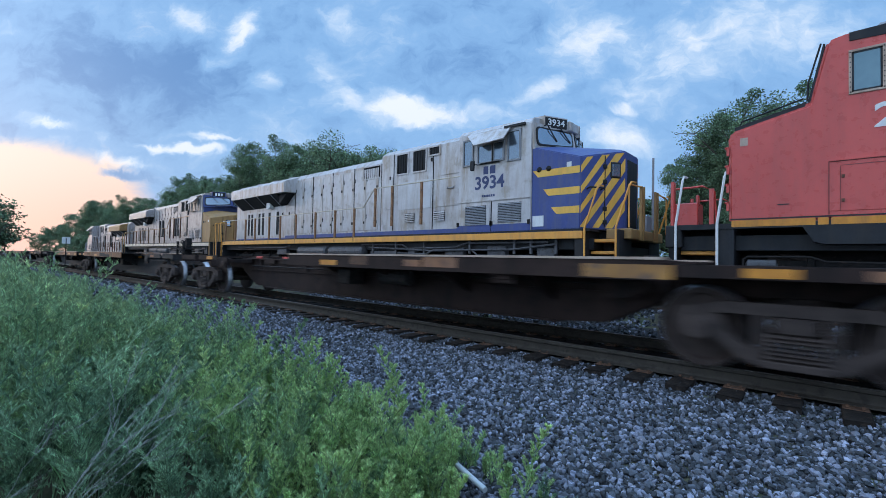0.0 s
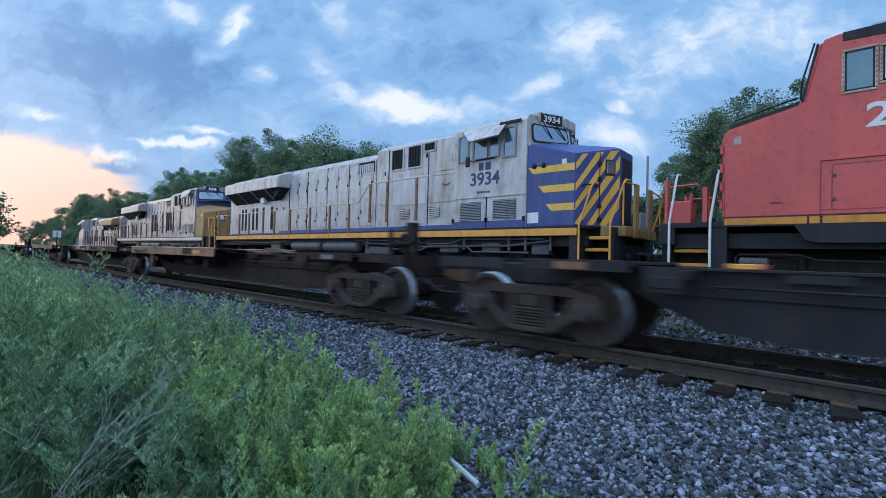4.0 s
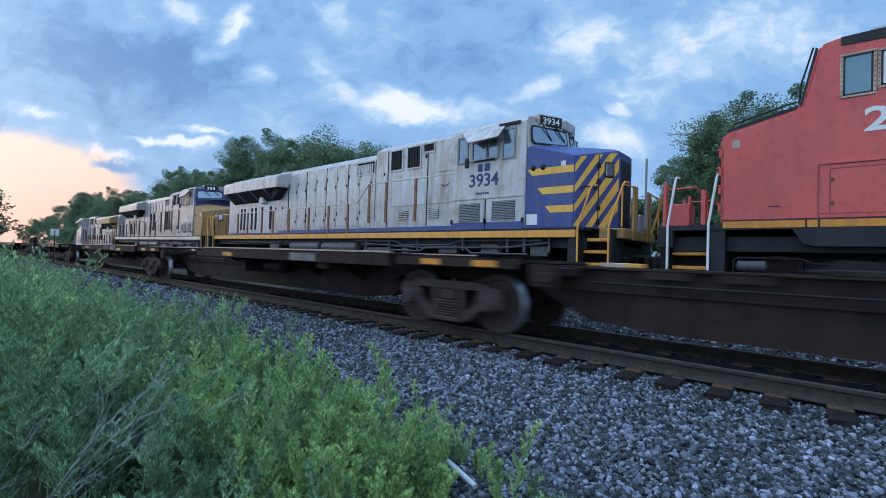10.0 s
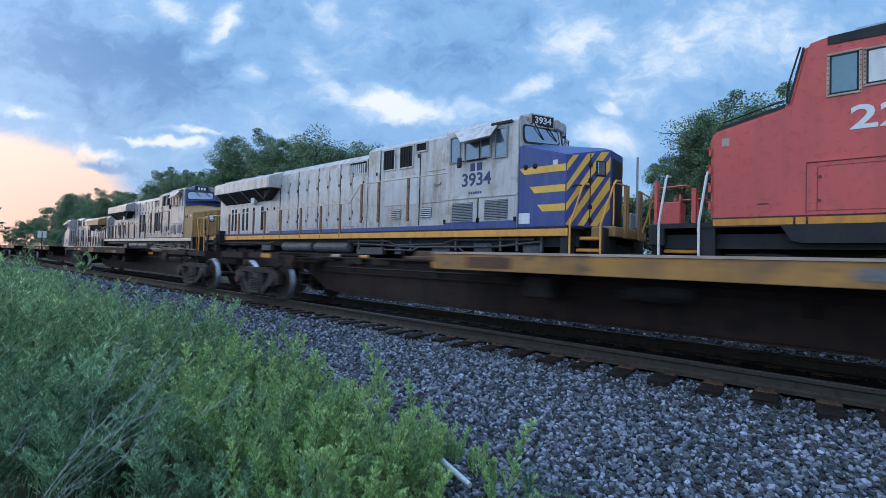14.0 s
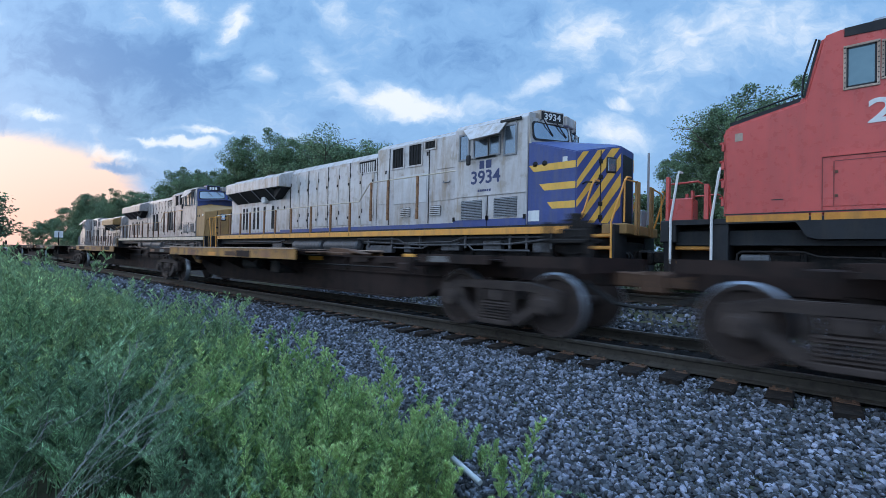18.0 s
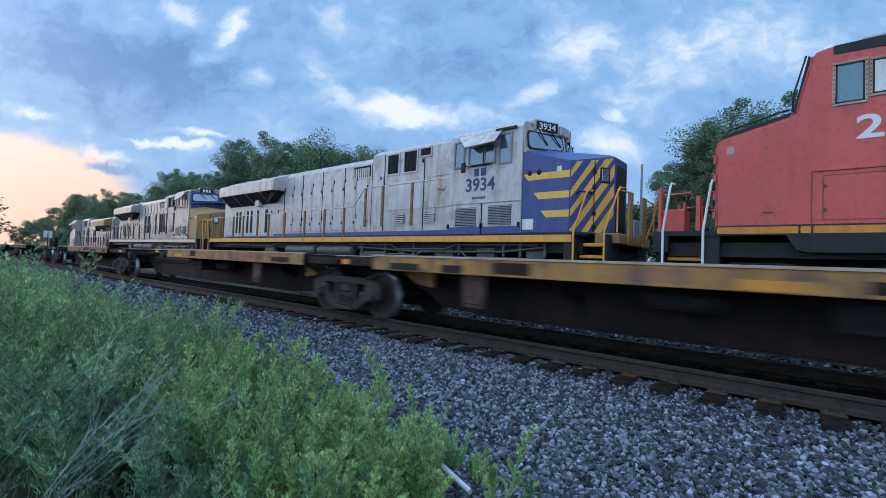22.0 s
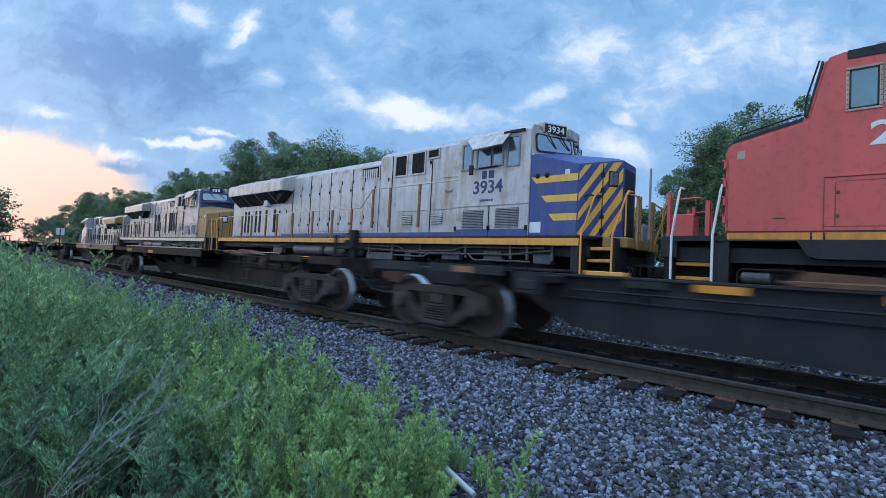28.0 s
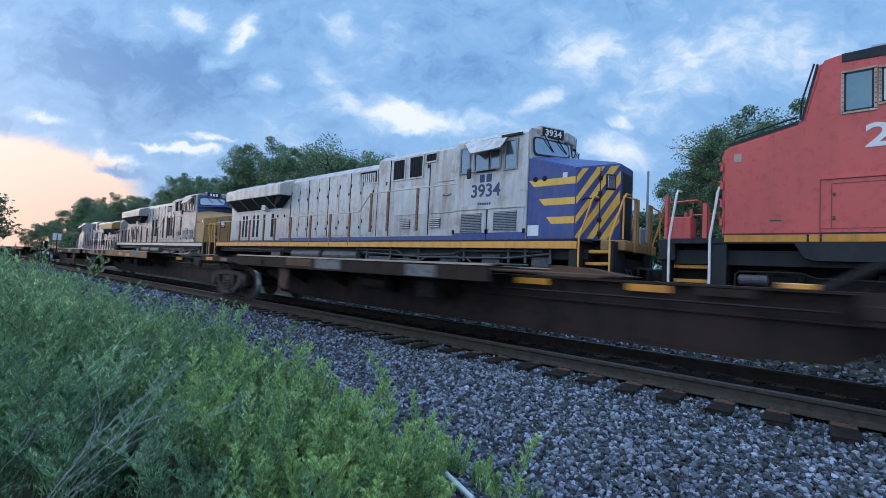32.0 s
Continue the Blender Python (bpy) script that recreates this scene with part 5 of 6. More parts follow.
def spine_unit(car, xr, xl, turn, frame_mat, tray_mat, style, k, pick):
    """One platform between the trucks at xl and xr: deep spine, tyre trays, brackets, hitch and fittings."""
    f = 1 if turn == "A" else -1
    a = xl if f > 0 else xr      # the truck next to the tray

    def at(d):
        return a + f * d
    n = abs(xr - xl)
    prof = [(at(0.0), 0.83), (at(0.0), 1.10), (at(n), 1.10), (at(n), 0.83), (at(n - 1.25), 0.80), (at(n - 2.2), 0.33), (at(n - 2.9), 0.28), (at(2.9), 0.28), (at(2.2), 0.33), (at(1.25), 0.80)]
    spine = part("spine", prism(B(), prof, -0.36, 0.36), frame_mat, car, "deep fish-bellied centre girder")
    part("top_flange", slab(B(), at(0.5), at(n - 0.5), -0.46, 0.46, 1.10, 1.13), frame_mat, spine)
    part("web_flange", slab(B(), at(1.7), at(n - 1.7), -0.41, 0.41, 0.765, 0.785), frame_mat, spine)
    part("bottom_flange", slab(B(), at(2.95), at(n - 2.95), -0.43, 0.43, 0.255, 0.28), frame_mat, spine)
    key = ("rib", frame_mat.name)
    if key not in SHARED:
        bm = B()
        for s in (-1, 1):
            prism(bm, [(s * 0.36, 1.1), (s * 0.36, 0.79), (s * 0.39, 0.79), (s * 0.45, 1.1)], -0.02, 0.02, "x")
        o = part("rib", bm, frame_mat, spine)
        SHARED[key] = o.data
        bpy.data.objects.remove(o)
    for d in np.arange(2.6, n - 2.0, 2.6):
        o = new("rib", SHARED[key])
        o.parent, o.location = spine, (at(d), 0, 0)
    t0, t1 = 1.2, 9.7 if n < 16.5 else 11.0
    for s in (-1, 1):
        tray = part("tyre_tray", slab(B(), at(t0), at(t1), s * 0.44, s * 1.34, 1.215, 1.25), frame_mat, car, "flat steel trailer tyre runway")
        e = s * 1.36
        part("side_rail", slab(B(), at(t0), at(t1), e, e - s * 0.03, 1.0, 1.25, 0.006), tray_mat, tray, "faded painted side rail")
        part("worn_edge", slab(B(), at(t0), at(t1), e + s * 0.015, e - s * 0.06, 1.25, 1.283), deck_edge, tray, "bare worn top edge")
        part("end_gusset", prism(B(), [(at(t0), 1.0), (at(t0 + 0.95), 1.0), (at(t0 + 0.95), 0.70), (at(t0 + 0.55), 0.74)], min(s * 0.62, s * 0.66), max(s * 0.62, s * 0.66)), tray_mat, tray)
        key = ("bracket", s, frame_mat.name)
        if key not in SHARED:
            o = part("bracket", prism(B(), [(s * 0.36, 1.21), (s * 0.36, 0.60), (s * 1.2, 1.0), (s * 1.32, 1.21)], -0.03, 0.03, "x"), frame_mat, tray)
            SHARED[key] = o.data
            bpy.data.objects.remove(o)
        for d in np.arange(t0 + 0.15, t1, 1.75):
            o = new("bracket", SHARED[key])
            o.parent, o.location = tray, (at(d), 0, 0)
        # bolted patches, reflectors and paint on the side rail
        for d in np.arange(t0 + 0.7, t1 - 0.8, 1.25):
            c = pick.random()
            m = reflector if c < 0.14 else (graffiti_white if c < 0.22 else (car_yellow if c < 0.36 else (car_orange if c < 0.58 else (rusty if c < 0.68 else frame_mat))))
            w = pick.uniform(0.35, 1.15) if m is not reflector else 0.6
            g0 = at(d + pick.uniform(-0.3, 0.6))
            z0 = pick.choice((1.02, 1.04, 1.07))
            part("side_marker", slab(B(), g0 - w / 2, g0 + w / 2, e, e + s * 0.004, z0, min(1.24, z0 + (0.11 if m is reflector else pick.choice((0.12, 0.17, 0.2))))), m, tray, "worn painted patch" if m is not reflector else "yellow reflective marker")
        if style == 4 and k == 0:
            part("graffiti", slab(B(), at(4.2), at(6.2), e, e + s * 0.006, 1.04, 1.22), spray, tray, "long pale painted-over patch")
        if style == 5 and k == 0:
            for d0, d1, z0, z1, yy, up in ((8.2, 9.1, 1.03, 1.17, e, tray), (8.4, 9.2, 0.99, 1.08, e, tray), (9.6, 10.5, 0.62, 0.78, s * 0.41, spine), (9.75, 10.7, 0.52, 0.68, s * 0.41, spine)):
                part("graffiti", slab(B(), at(d0), at(d1), yy - s * 0.08, yy + s * 0.006, z0, z1, 0.02), spray, up, "pale purple-white spray paint blot")
        if style == 5 and k == 0:
            g0 = at(6.2)
            part("graffiti", slab(B(), g0 - 0.3, g0 + 0.3, e, e + s * 0.006, 1.05, 1.2), graffiti_green, tray, "smear of green spray paint")
        # reflectors and a stencil on the bare spine
        turn3 = (style + k) % 3
        for d, w, m in ((n - 6.0, 0.3, reflector if turn3 else frame_mat), (n - 4.2, 0.28, reflector if turn3 == 1 else frame_mat), (n - 3.3, 0.3, graffiti_white if style == 4 else frame_mat)):
            g0 = at(d)
            part("spine_marker", slab(B(), g0 - w, g0 + w, s * 0.46, s * 0.466, 0.99, 1.09), m, spine, "yellow reflective marker" if m is reflector else "worn stencilled plate")
        if style == 5 and k == 4:
            g0 = at(n - 2.9)
            part("stencil", slab(B(), g0 - 0.2, g0 + 0.2, s * 0.36, s * 0.366, 0.5, 0.68), graffiti_white, spine, "pale weathered stencil block")
        # end ledges beside the trucks, with their markers
        for d in (0.35, n - 0.75):
            bm = slab(B(), at(d) - 0.75, at(d) + 0.75, s * 0.36, s * 1.28, 1.15, 1.18)
            slab(bm, at(d) - 0.75, at(d) + 0.75, s * 1.25, s * 1.28, 1.05, 1.2, 0.004)
            ledge = part("end_ledge", bm, frame_mat, car)
            c = pick.random()
            m = reflector if c < 0.34 else (car_orange if c < 0.55 else (graffiti_white if c < 0.7 else frame_mat))
            g0 = at(d) + pick.uniform(-0.3, 0.3)
            part("end_marker", slab(B(), g0 - 0.22, g0 + 0.22, s * 1.28, s * 1.285, 1.07, 1.17), m, ledge, "yellow reflective marker" if m is reflector else "worn painted patch")
        # hanging step bracket beyond each end
        for d, z0 in ((n - 1.9, 0.82), (3.5, 0.48 if style in (3, 4, 6, 9, 10, 11, 13, 15) else 0.86)):
            bm = prism(B(), [(at(d) - 0.24, 1.14), (at(d) + 0.24, 1.14), (at(d) + 0.19, z0), (at(d) - 0.19, z0)], min(s * 1.18, s * 1.25), max(s * 1.18, s * 1.25), soft=0.012)
            slab(bm, at(d) - 0.2, at(d) + 0.2, s * 0.40, s * 1.2, 0.98, 1.10, 0.01)
            slab(bm, at(d) - 0.15, at(d) + 0.15, s * 1.25, s * 1.275, z0 + 0.06, z0 + 0.2, 0.01)
            slab(bm, at(d) - 0.13, at(d) + 0.13, s * 1.25, s * 1.265, 0.92, 1.04, 0.01)
            part("step_bracket", bm, rust_brown if z0 < 0.6 else frame_mat, car, "hanging rust-brown steel step bracket" if z0 < 0.6 else "")
        bm = tube(B(), [(at(n - 2.5), s * 1.28, 1.1), (at(n - 2.5), s * 1.3, 0.5), (at(n - 2.9), s * 1.3, 0.5), (at(n - 2.9), s * 1.28, 1.1)], 0.018)
        tube(bm, [(at(n - 2.5), s * 1.3, 0.75), (at(n - 2.9), s * 1.3, 0.75)], 0.015)
        tube(bm, [(at(n - 2.5), s * 1.28, 1.1), (at(n - 2.6), s * 0.36, 1.05)], 0.02)
        if style % 3 == 0:
            part("side_step", bm, frame_mat, car)
        # small coloured valve handles and gladhands over the bare end
        part("valve_handle", slab(B(), at(n - 2.6) - 0.16, at(n - 2.6) + 0.16, s * 0.42, s * 0.46, 1.13, 1.2, 0.01), pick.choice((red, yellow, deck_edge)), car, "small painted valve handle")
        bm = lathe(B(), [(-0.45, 0.05), (-0.42, 0.15), (0.42, 0.15), (0.45, 0.05)], (at(6.4), s * 0.75, 0.82), "x", 14)
        part("brake_cylinder", bm, under, car, "round brake cylinder")
        part("valve_box", slab(B(), at(8.0) - 0.22, at(8.0) + 0.22, s * 0.5, s * 0.95, 0.62, 0.95, 0.02), under, car)
        part("brake_pipe", tube(B(), [(at(2.3), s * 0.5, 0.9), (at(n - 2.3), s * 0.5, 0.9)], 0.018), under, car)
    # folded hitch on the bare end
    h = n - 5.4
    bm = box(B(), at(h) - 0.5, at(h) + 0.5, -0.42, 0.42, 1.13, 1.2, 0.01)
    prism(bm, [(at(h) - 0.5, 1.2), (at(h) - 0.4, 1.32), (at(h) + 0.2, 1.29), (at(h) + 0.9, 1.18)], -0.16, 0.16)
    for s in (-1, 1):
        tube(bm, [(at(h + 0.6), s * 0.3, 1.17), (at(h - 1.6), s * 0.12, 1.2)], 0.035)
    part("trailer_hitch", bm, under if k % 2 else rusty, car, "folded trailer hitch")


def build_train():
    shared = {}
    pick = random.Random(11)
    for times, turn, frame_mat, tray_mat, style in CARS:
        tone = {car_brown: "weathered brown", car_dark: "grimy black", car_orange: "faded orange"}[frame_mat]
        car = thing("spine_car", "empty %s articulated spine car of %d platforms, rolling past" % (tone, len(times) - 1), "freight car", "train of spine cars")
        xs = [-SPEED * (t - times[0]) for t in times]
        for x in xs:
            two_axle_truck(car, x, shared)
        for k, (xr, xl) in enumerate(zip(xs, xs[1:])):
            spine_unit(car, xr, xl, turn[k], frame_mat, PAINT[tray_mat[k]], style, k, pick)
        for x, f in ((xs[0], 1), (xs[-1], -1)):
            bm = B()
            slab(bm, x, x + f * 1.5, -0.33, 0.33, 0.78, 1.12, 0.02)
            slab(bm, x + f * 1.5, x + f * 1.56, -1.3, 1.3, 0.98, 1.2)
            for s in (-1, 1):
                slab(bm, x + f * 0.3, x + f * 1.5, s * 1.25, s * 1.29, 1.04, 1.2)
            part("end_sill", bm, frame_mat, car)
            bm = slab(B(), x + f * 1.5, x + f * 2.1, -0.1, 0.1, 0.78, 1.0, 0.02)
            box(bm, x + f * 2.1 - 0.18, x + f * 2.1 + 0.18, -0.19, 0.19, 0.68, 1.02, 0.05)
            part("coupler", bm, rusty, car)
            bm = B()
            tube(bm, [(x + f * 1.2, -0.5, 0.85), (x + f * 1.7, -0.5, 0.55), (x + f * 2.1, -0.4, 0.5)], 0.03)
            part("air_hose", bm, hollow, car)
        # hand-brake stand on the end platform, with its step posts
        x = xs[0] + 1.15
        bm = box(B(), x - 0.1, x + 0.1, -0.75, -0.55, 1.18, 1.85, 0.01)
        box(bm, x - 0.22, x + 0.22, -0.80, -0.74, 1.25, 1.62, 0.02)
        st = part("brake_stand", bm, under, car, "upright hand-brake stand")
        for dx in (-0.34, 0.3):
            part("stand_post", box(B(), x + dx - 0.04, x + dx + 0.04, -0.95, -0.87, 1.15, 1.72, 0.01), under, st)
        part("stand_shelf", box(B(), x - 0.38, x + 0.34, -0.95, -0.55, 1.40, 1.46, 0.01), under, st)
        bm = B()
        for k in range(12):
            a0, a1 = k * math.tau / 12, (k + 1) * math.tau / 12
            tube(bm, [(x + 0.26 * math.cos(a0), -0.86, 1.5 + 0.26 * math.sin(a0)), (x + 0.26 * math.cos(a1), -0.86, 1.5 + 0.26 * math.sin(a1))], 0.014, 5)
        for k in range(3):
            a0 = k * math.tau / 3
            tube(bm, [(x, -0.84, 1.5), (x + 0.26 * math.cos(a0), -0.86, 1.5 + 0.26 * math.sin(a0))], 0.012, 5)
        part("brake_wheel", bm, under, st)
        if style == 13:
            bm = B()
            for s in (-1, 1):
                tube(bm, [(xs[0] - 2.6, s * 0.35, 1.0), (xs[0] - 1.1, s * 0.2, 1.95)], 0.05)
                tube(bm, [(xs[0] - 0.9, s * 0.3, 1.0), (xs[0] - 1.1, s * 0.2, 1.95)], 0.05)
            box(bm, xs[0] - 1.6, xs[0] - 0.8, -0.45, 0.45, 1.93, 2.05, 0.03)
            part("raised_hitch", bm, under, car, "raised trailer hitch stand")
        car.location = (PASS_X - SPEED * times[0], TRACK_Y, 0)
        TRAIN.append((car, times[0]))


# ---- plants ----
def leaf_cloud(points, ways, length, width, roll):
    """Pointed leaves: arrays of feet, directions, lengths and widths to points and faces."""
    n = len(points)
    d = ways / np.linalg.norm(ways, axis=1)[:, None]
    side = np.cross(d, roll)
    side /= np.linalg.norm(side, axis=1)[:, None] + 1e-9
    L, W = length[:, None], width[:, None]
    up = np.cross(side, d)
    v = np.stack([points + side * W, points + d * L + up * L * 0.1, points - side * W + d * L * 0.15], 1)
    return v.reshape(-1, 3), np.arange(n * 3).reshape(-1, 3)


def weed(r, stems, leaves, height, arch):
    """One weed: upright spires, each a stem with rising side shoots that carry paired narrow leaflets. Leaf arrays and stem lines."""
    P, D, S = [], [], []
    for k in range(stems):
        az, tilt = r.uniform(0, math.tau), abs(r.normal(0.10, 0.13))
        h = height * r.uniform(0.5, 1.08)
        spot = r.uniform(0, math.tau)
        away = (0.05 + 0.035 * stems) * math.sqrt(r.random())
        base = np.array([away * math.cos(spot), away * math.sin(spot), 0.0])
        lean = np.array([math.cos(az) * math.sin(tilt), math.sin(az) * math.sin(tilt), math.cos(tilt)])
        droop = np.array([math.cos(az), math.sin(az), -0.35]) * arch * r.uniform(0.3, 1.2)
        m = leaves // stems
        shoots = 26
        which = np.minimum(np.floor(r.uniform(0.0, 1.0, m) ** 0.8 * shoots), shoots - 1)
        u = 0.1 + 0.9 * (which + 0.5) / shoots
        a2 = which * 2.399 + k
        reach = h * (0.21 * np.clip(1.0 - u, 0, 1) ** 0.75 + 0.03) * (0.75 + 0.5 * np.modf(which * 0.618)[0])
        stem = base + u[:, None] * h * lean + (u ** 3)[:, None] * h * droop
        shoot = np.stack([np.cos(a2) * 0.55, np.sin(a2) * 0.55, np.full(m, 1.05)], -1) + droop * (u ** 2)[:, None]
        s = r.random(m) ** 0.8
        side = np.stack([-np.sin(a2), np.cos(a2), np.zeros(m)], -1) * r.choice((-1.0, 1.0), m)[:, None]
        sag = np.stack([np.zeros(m), np.zeros(m), -0.35 * reach * s ** 2], -1)
        P.append(stem + shoot * (s * reach)[:, None] + sag + r.normal(0, 0.003, (m, 3)))
        D.append(shoot * 0.9 + side * r.uniform(0.1, 0.8, m)[:, None] + r.normal(0, 0.22, (m, 3)))
        uu = np.linspace(0, 1, 6)
        S.append(base + uu[:, None] * h * lean + (uu ** 3)[:, None] * h * droop)
    return np.concatenate(P), np.concatenate(D), S


def bars(lines, r0, r1):
    """Thin three-sided bars along lines of points, as arrays."""
    V, F, n = [], [], 0
    for ln in lines:
        k = len(ln)
        for i, p in enumerate(ln):
            r = r0 + (r1 - r0) * i / (k - 1)
            for j in range(3):
                V.append(p + np.array([r * math.cos(j * 2.094), r * math.sin(j * 2.094), 0]))
        for i in range(k - 1):
            for j in range(3):
                F.append((n + i * 3 + j, n + i * 3 + (j + 1) % 3, n + i * 3 + 3 + (j + 1) % 3, n + i * 3 + 3 + j))
        n += 3 * k
    return np.array(V), np.array(F)


def build_weeds():
    r = np.random.default_rng(21)
    spots = []

    def scatter(count, x0, x1, y0, y1, lo, hi, leaves, leaf):
        for _ in range(count):
            x, y = r.uniform(x0, x1), r.uniform(y0, y1)
            spots.append((x, y, r.uniform(lo, hi), leaves, leaf))
    scatter(16, -1.75, -0.95, 2.65, 3.1, 0.08, 0.22, 420, 0.024)
    scatter(10, -3.2, -1.9, 2.85, 3.1, 0.2, 0.45, 1200, 0.028)
    scatter(22, -3.2, -1.9, 0.1, 1.0, 0.25, 0.55, 2600, 0.03)
    scatter(30, -4.6, -2.3, 0.8, 1.7, 0.4, 0.8, 4200, 0.025)
    scatter(42, -4.6, -1.95, 1.4, 2.5, 0.4, 0.9, 5600, 0.022)
    scatter(24, -4.8, -2.6, 2.2, 2.7, 0.4, 0.8, 5600, 0.022)
    scatter(96, -8.2, -3.6, 0.3, 2.85, 0.65, 1.2, 3300, 0.034)
    scatter(26, -7.0, -3.9, -0.3, 0.8, 1.2, 1.75, 2600, 0.036)
    scatter(200, -18, -8, -1.5, 3.0, 0.65, 1.1, 800, 0.06)
    scatter(50, -16, -7, -1.0, 0.9, 1.3, 1.9, 1000, 0.06)
    scatter(60, -8, 10, -9, -3.0, 0.4, 0.9, 300, 0.09)
    scatter(30, 2, 12, -3, 2.4, 0.3, 0.7, 300, 0.09)
    scatter(170, -45, -18, -6, 3.4, 0.8, 1.5, 320, 0.12)
    scatter(70, -120, -45, -12, 4.0, 1.0, 2.0, 200, 0.3)
    # single spires that stand out along the edge of the stones
    for i in range(26):
        x = -9.0 + i * 0.29 + 0.1 * math.sin(i * 2.3)
        spots.append((x, 2.78 + 0.025 * (x + 2) + 0.12 * math.sin(i * 1.7), 0.84 + 0.20 * math.sin(i * 2.9), 4200, 0.0231))
    scatter(13, -8.5, -6.0, 0.4, 0.95, 1.6, 2.1, 1700, 0.038)
    scatter(16, -2.75, -1.85, 1.75, 2.45, 0.5, 0.74, 3800, 0.0231)
    for x, y, h in ((-1.98, 2.2, 0.42), (-2.3, 2.62, 0.5), (-1.85, 2.25, 0.34), (-1.74, 2.62, 0.26), (-1.62, 2.5, 0.22), (-2.5, 2.66, 0.55)):
        spots.append((x, y, h, 1800, 0.0231))
    sets = {0: ([], []), 1: ([], []), 2: ([], [])}
    counts = {0: 0, 1: 0, 2: 0}
    lines = []
    for i, (x, y, h, leaves, leaf) in enumerate(spots):
        if 0.9 < (k := (x * -2.06 + y * 2.71) / 11.59) < 1.1 and math.hypot(x + 2.06 * k, y - 2.71 * k) < 0.09:
            continue
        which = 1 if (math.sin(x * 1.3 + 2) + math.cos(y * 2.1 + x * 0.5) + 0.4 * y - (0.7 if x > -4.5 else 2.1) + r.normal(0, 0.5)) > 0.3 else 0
        # the nearest weeds all take the darker leaves: shade put into their colour
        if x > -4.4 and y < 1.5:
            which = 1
        if leaf == 0.0231 or (-5.5 < x < -1.5 and 1.5 < y and r.random() < 0.72):
            which = 2
        P, D, S = weed(r, 2 if leaf == 0.0231 else int(r.integers(3, 6)), leaves, h, 0.5 if which == 1 else 0.22)
        o = np.array([x, y, float(ground_height(x, y)) - 0.02])
        n = len(P)
        v, f = leaf_cloud(P + o, D, leaf * r.uniform(0.65, 1.6, n), leaf * 0.115 * r.uniform(0.7, 1.5, n), r.normal(size=(n, 3)))
        sets[which][0].append(v), sets[which][1].append(f + counts[which])
        counts[which] += len(v)
        lines += [s + o for s in S]
    for k, (mat, name, label) in enumerate(((leaf_weed, "weeds", "bright green feathery weeds along the ballast edge"), (leaf_pale, "pale_weeds", "grey-green bushy weeds along the ballast edge, the nearest toned for shade"), (leaf_bright, "young_weeds", "yellow-green young weed plumes along the ballast edge"))):
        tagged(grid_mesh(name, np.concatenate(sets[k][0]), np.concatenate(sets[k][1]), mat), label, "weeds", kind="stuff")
    v, f = bars(lines, 0.006, 0.002)
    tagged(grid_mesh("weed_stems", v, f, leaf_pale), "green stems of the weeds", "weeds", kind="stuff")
    # dead pale stalks fanning out through the weeds
    lines = []
    for tx, ty, tz in ((-3.35, 1.2, 0.48), (-3.2, 1.05, 0.42), (-3.22, 0.9, 0.42), (-2.72, 1.1, 0.36), (-2.48, 0.8, 0.30), (-2.9, 0.6, 0.32), (-3.0, 1.2, 0.40)):
        b = np.array([-2.72 + r.normal(0, 0.08), 0.30 + r.normal(0, 0.08), -0.2])
        tip = np.array([tx, ty, tz])
        tip = tip + r.normal(0, 0.12, 3) * np.array([1, 1, 0.4])
        sag = np.array([r.normal(0, 0.05), r.normal(0, 0.05), r.uniform(0.0, 0.12)])
        main = np.array([b + (tip - b) * u + sag * 4 * u * (1 - u) + r.normal(0, 0.006, 3) for u in np.linspace(0, 1, 10)])
        lines.append(main)
        for i in range(5):
            j = int(r.integers(3, 9))
            e = (tip - b) * r.uniform(0.14, 0.3) + r.normal(0, 0.08, 3)
            twig = np.array([main[j] + e * u + r.normal(0, 0.004, 3) for u in np.linspace(0, 1, 6)])
            lines.append(twig)
            for _ in range(2):
                q = int(r.integers(1, 5))
                e2 = e * 0.4 + r.normal(0, 0.04, 3)
                lines.append(np.array([twig[q] + e2 * u for u in np.linspace(0, 1, 4)]))
    v, f = bars(lines, 0.0018, 0.0007)
    tagged(grid_mesh("dry_stalks", v, f, dry), "dead pale stalks leaning among the weeds", "dry stalks", kind="stuff")


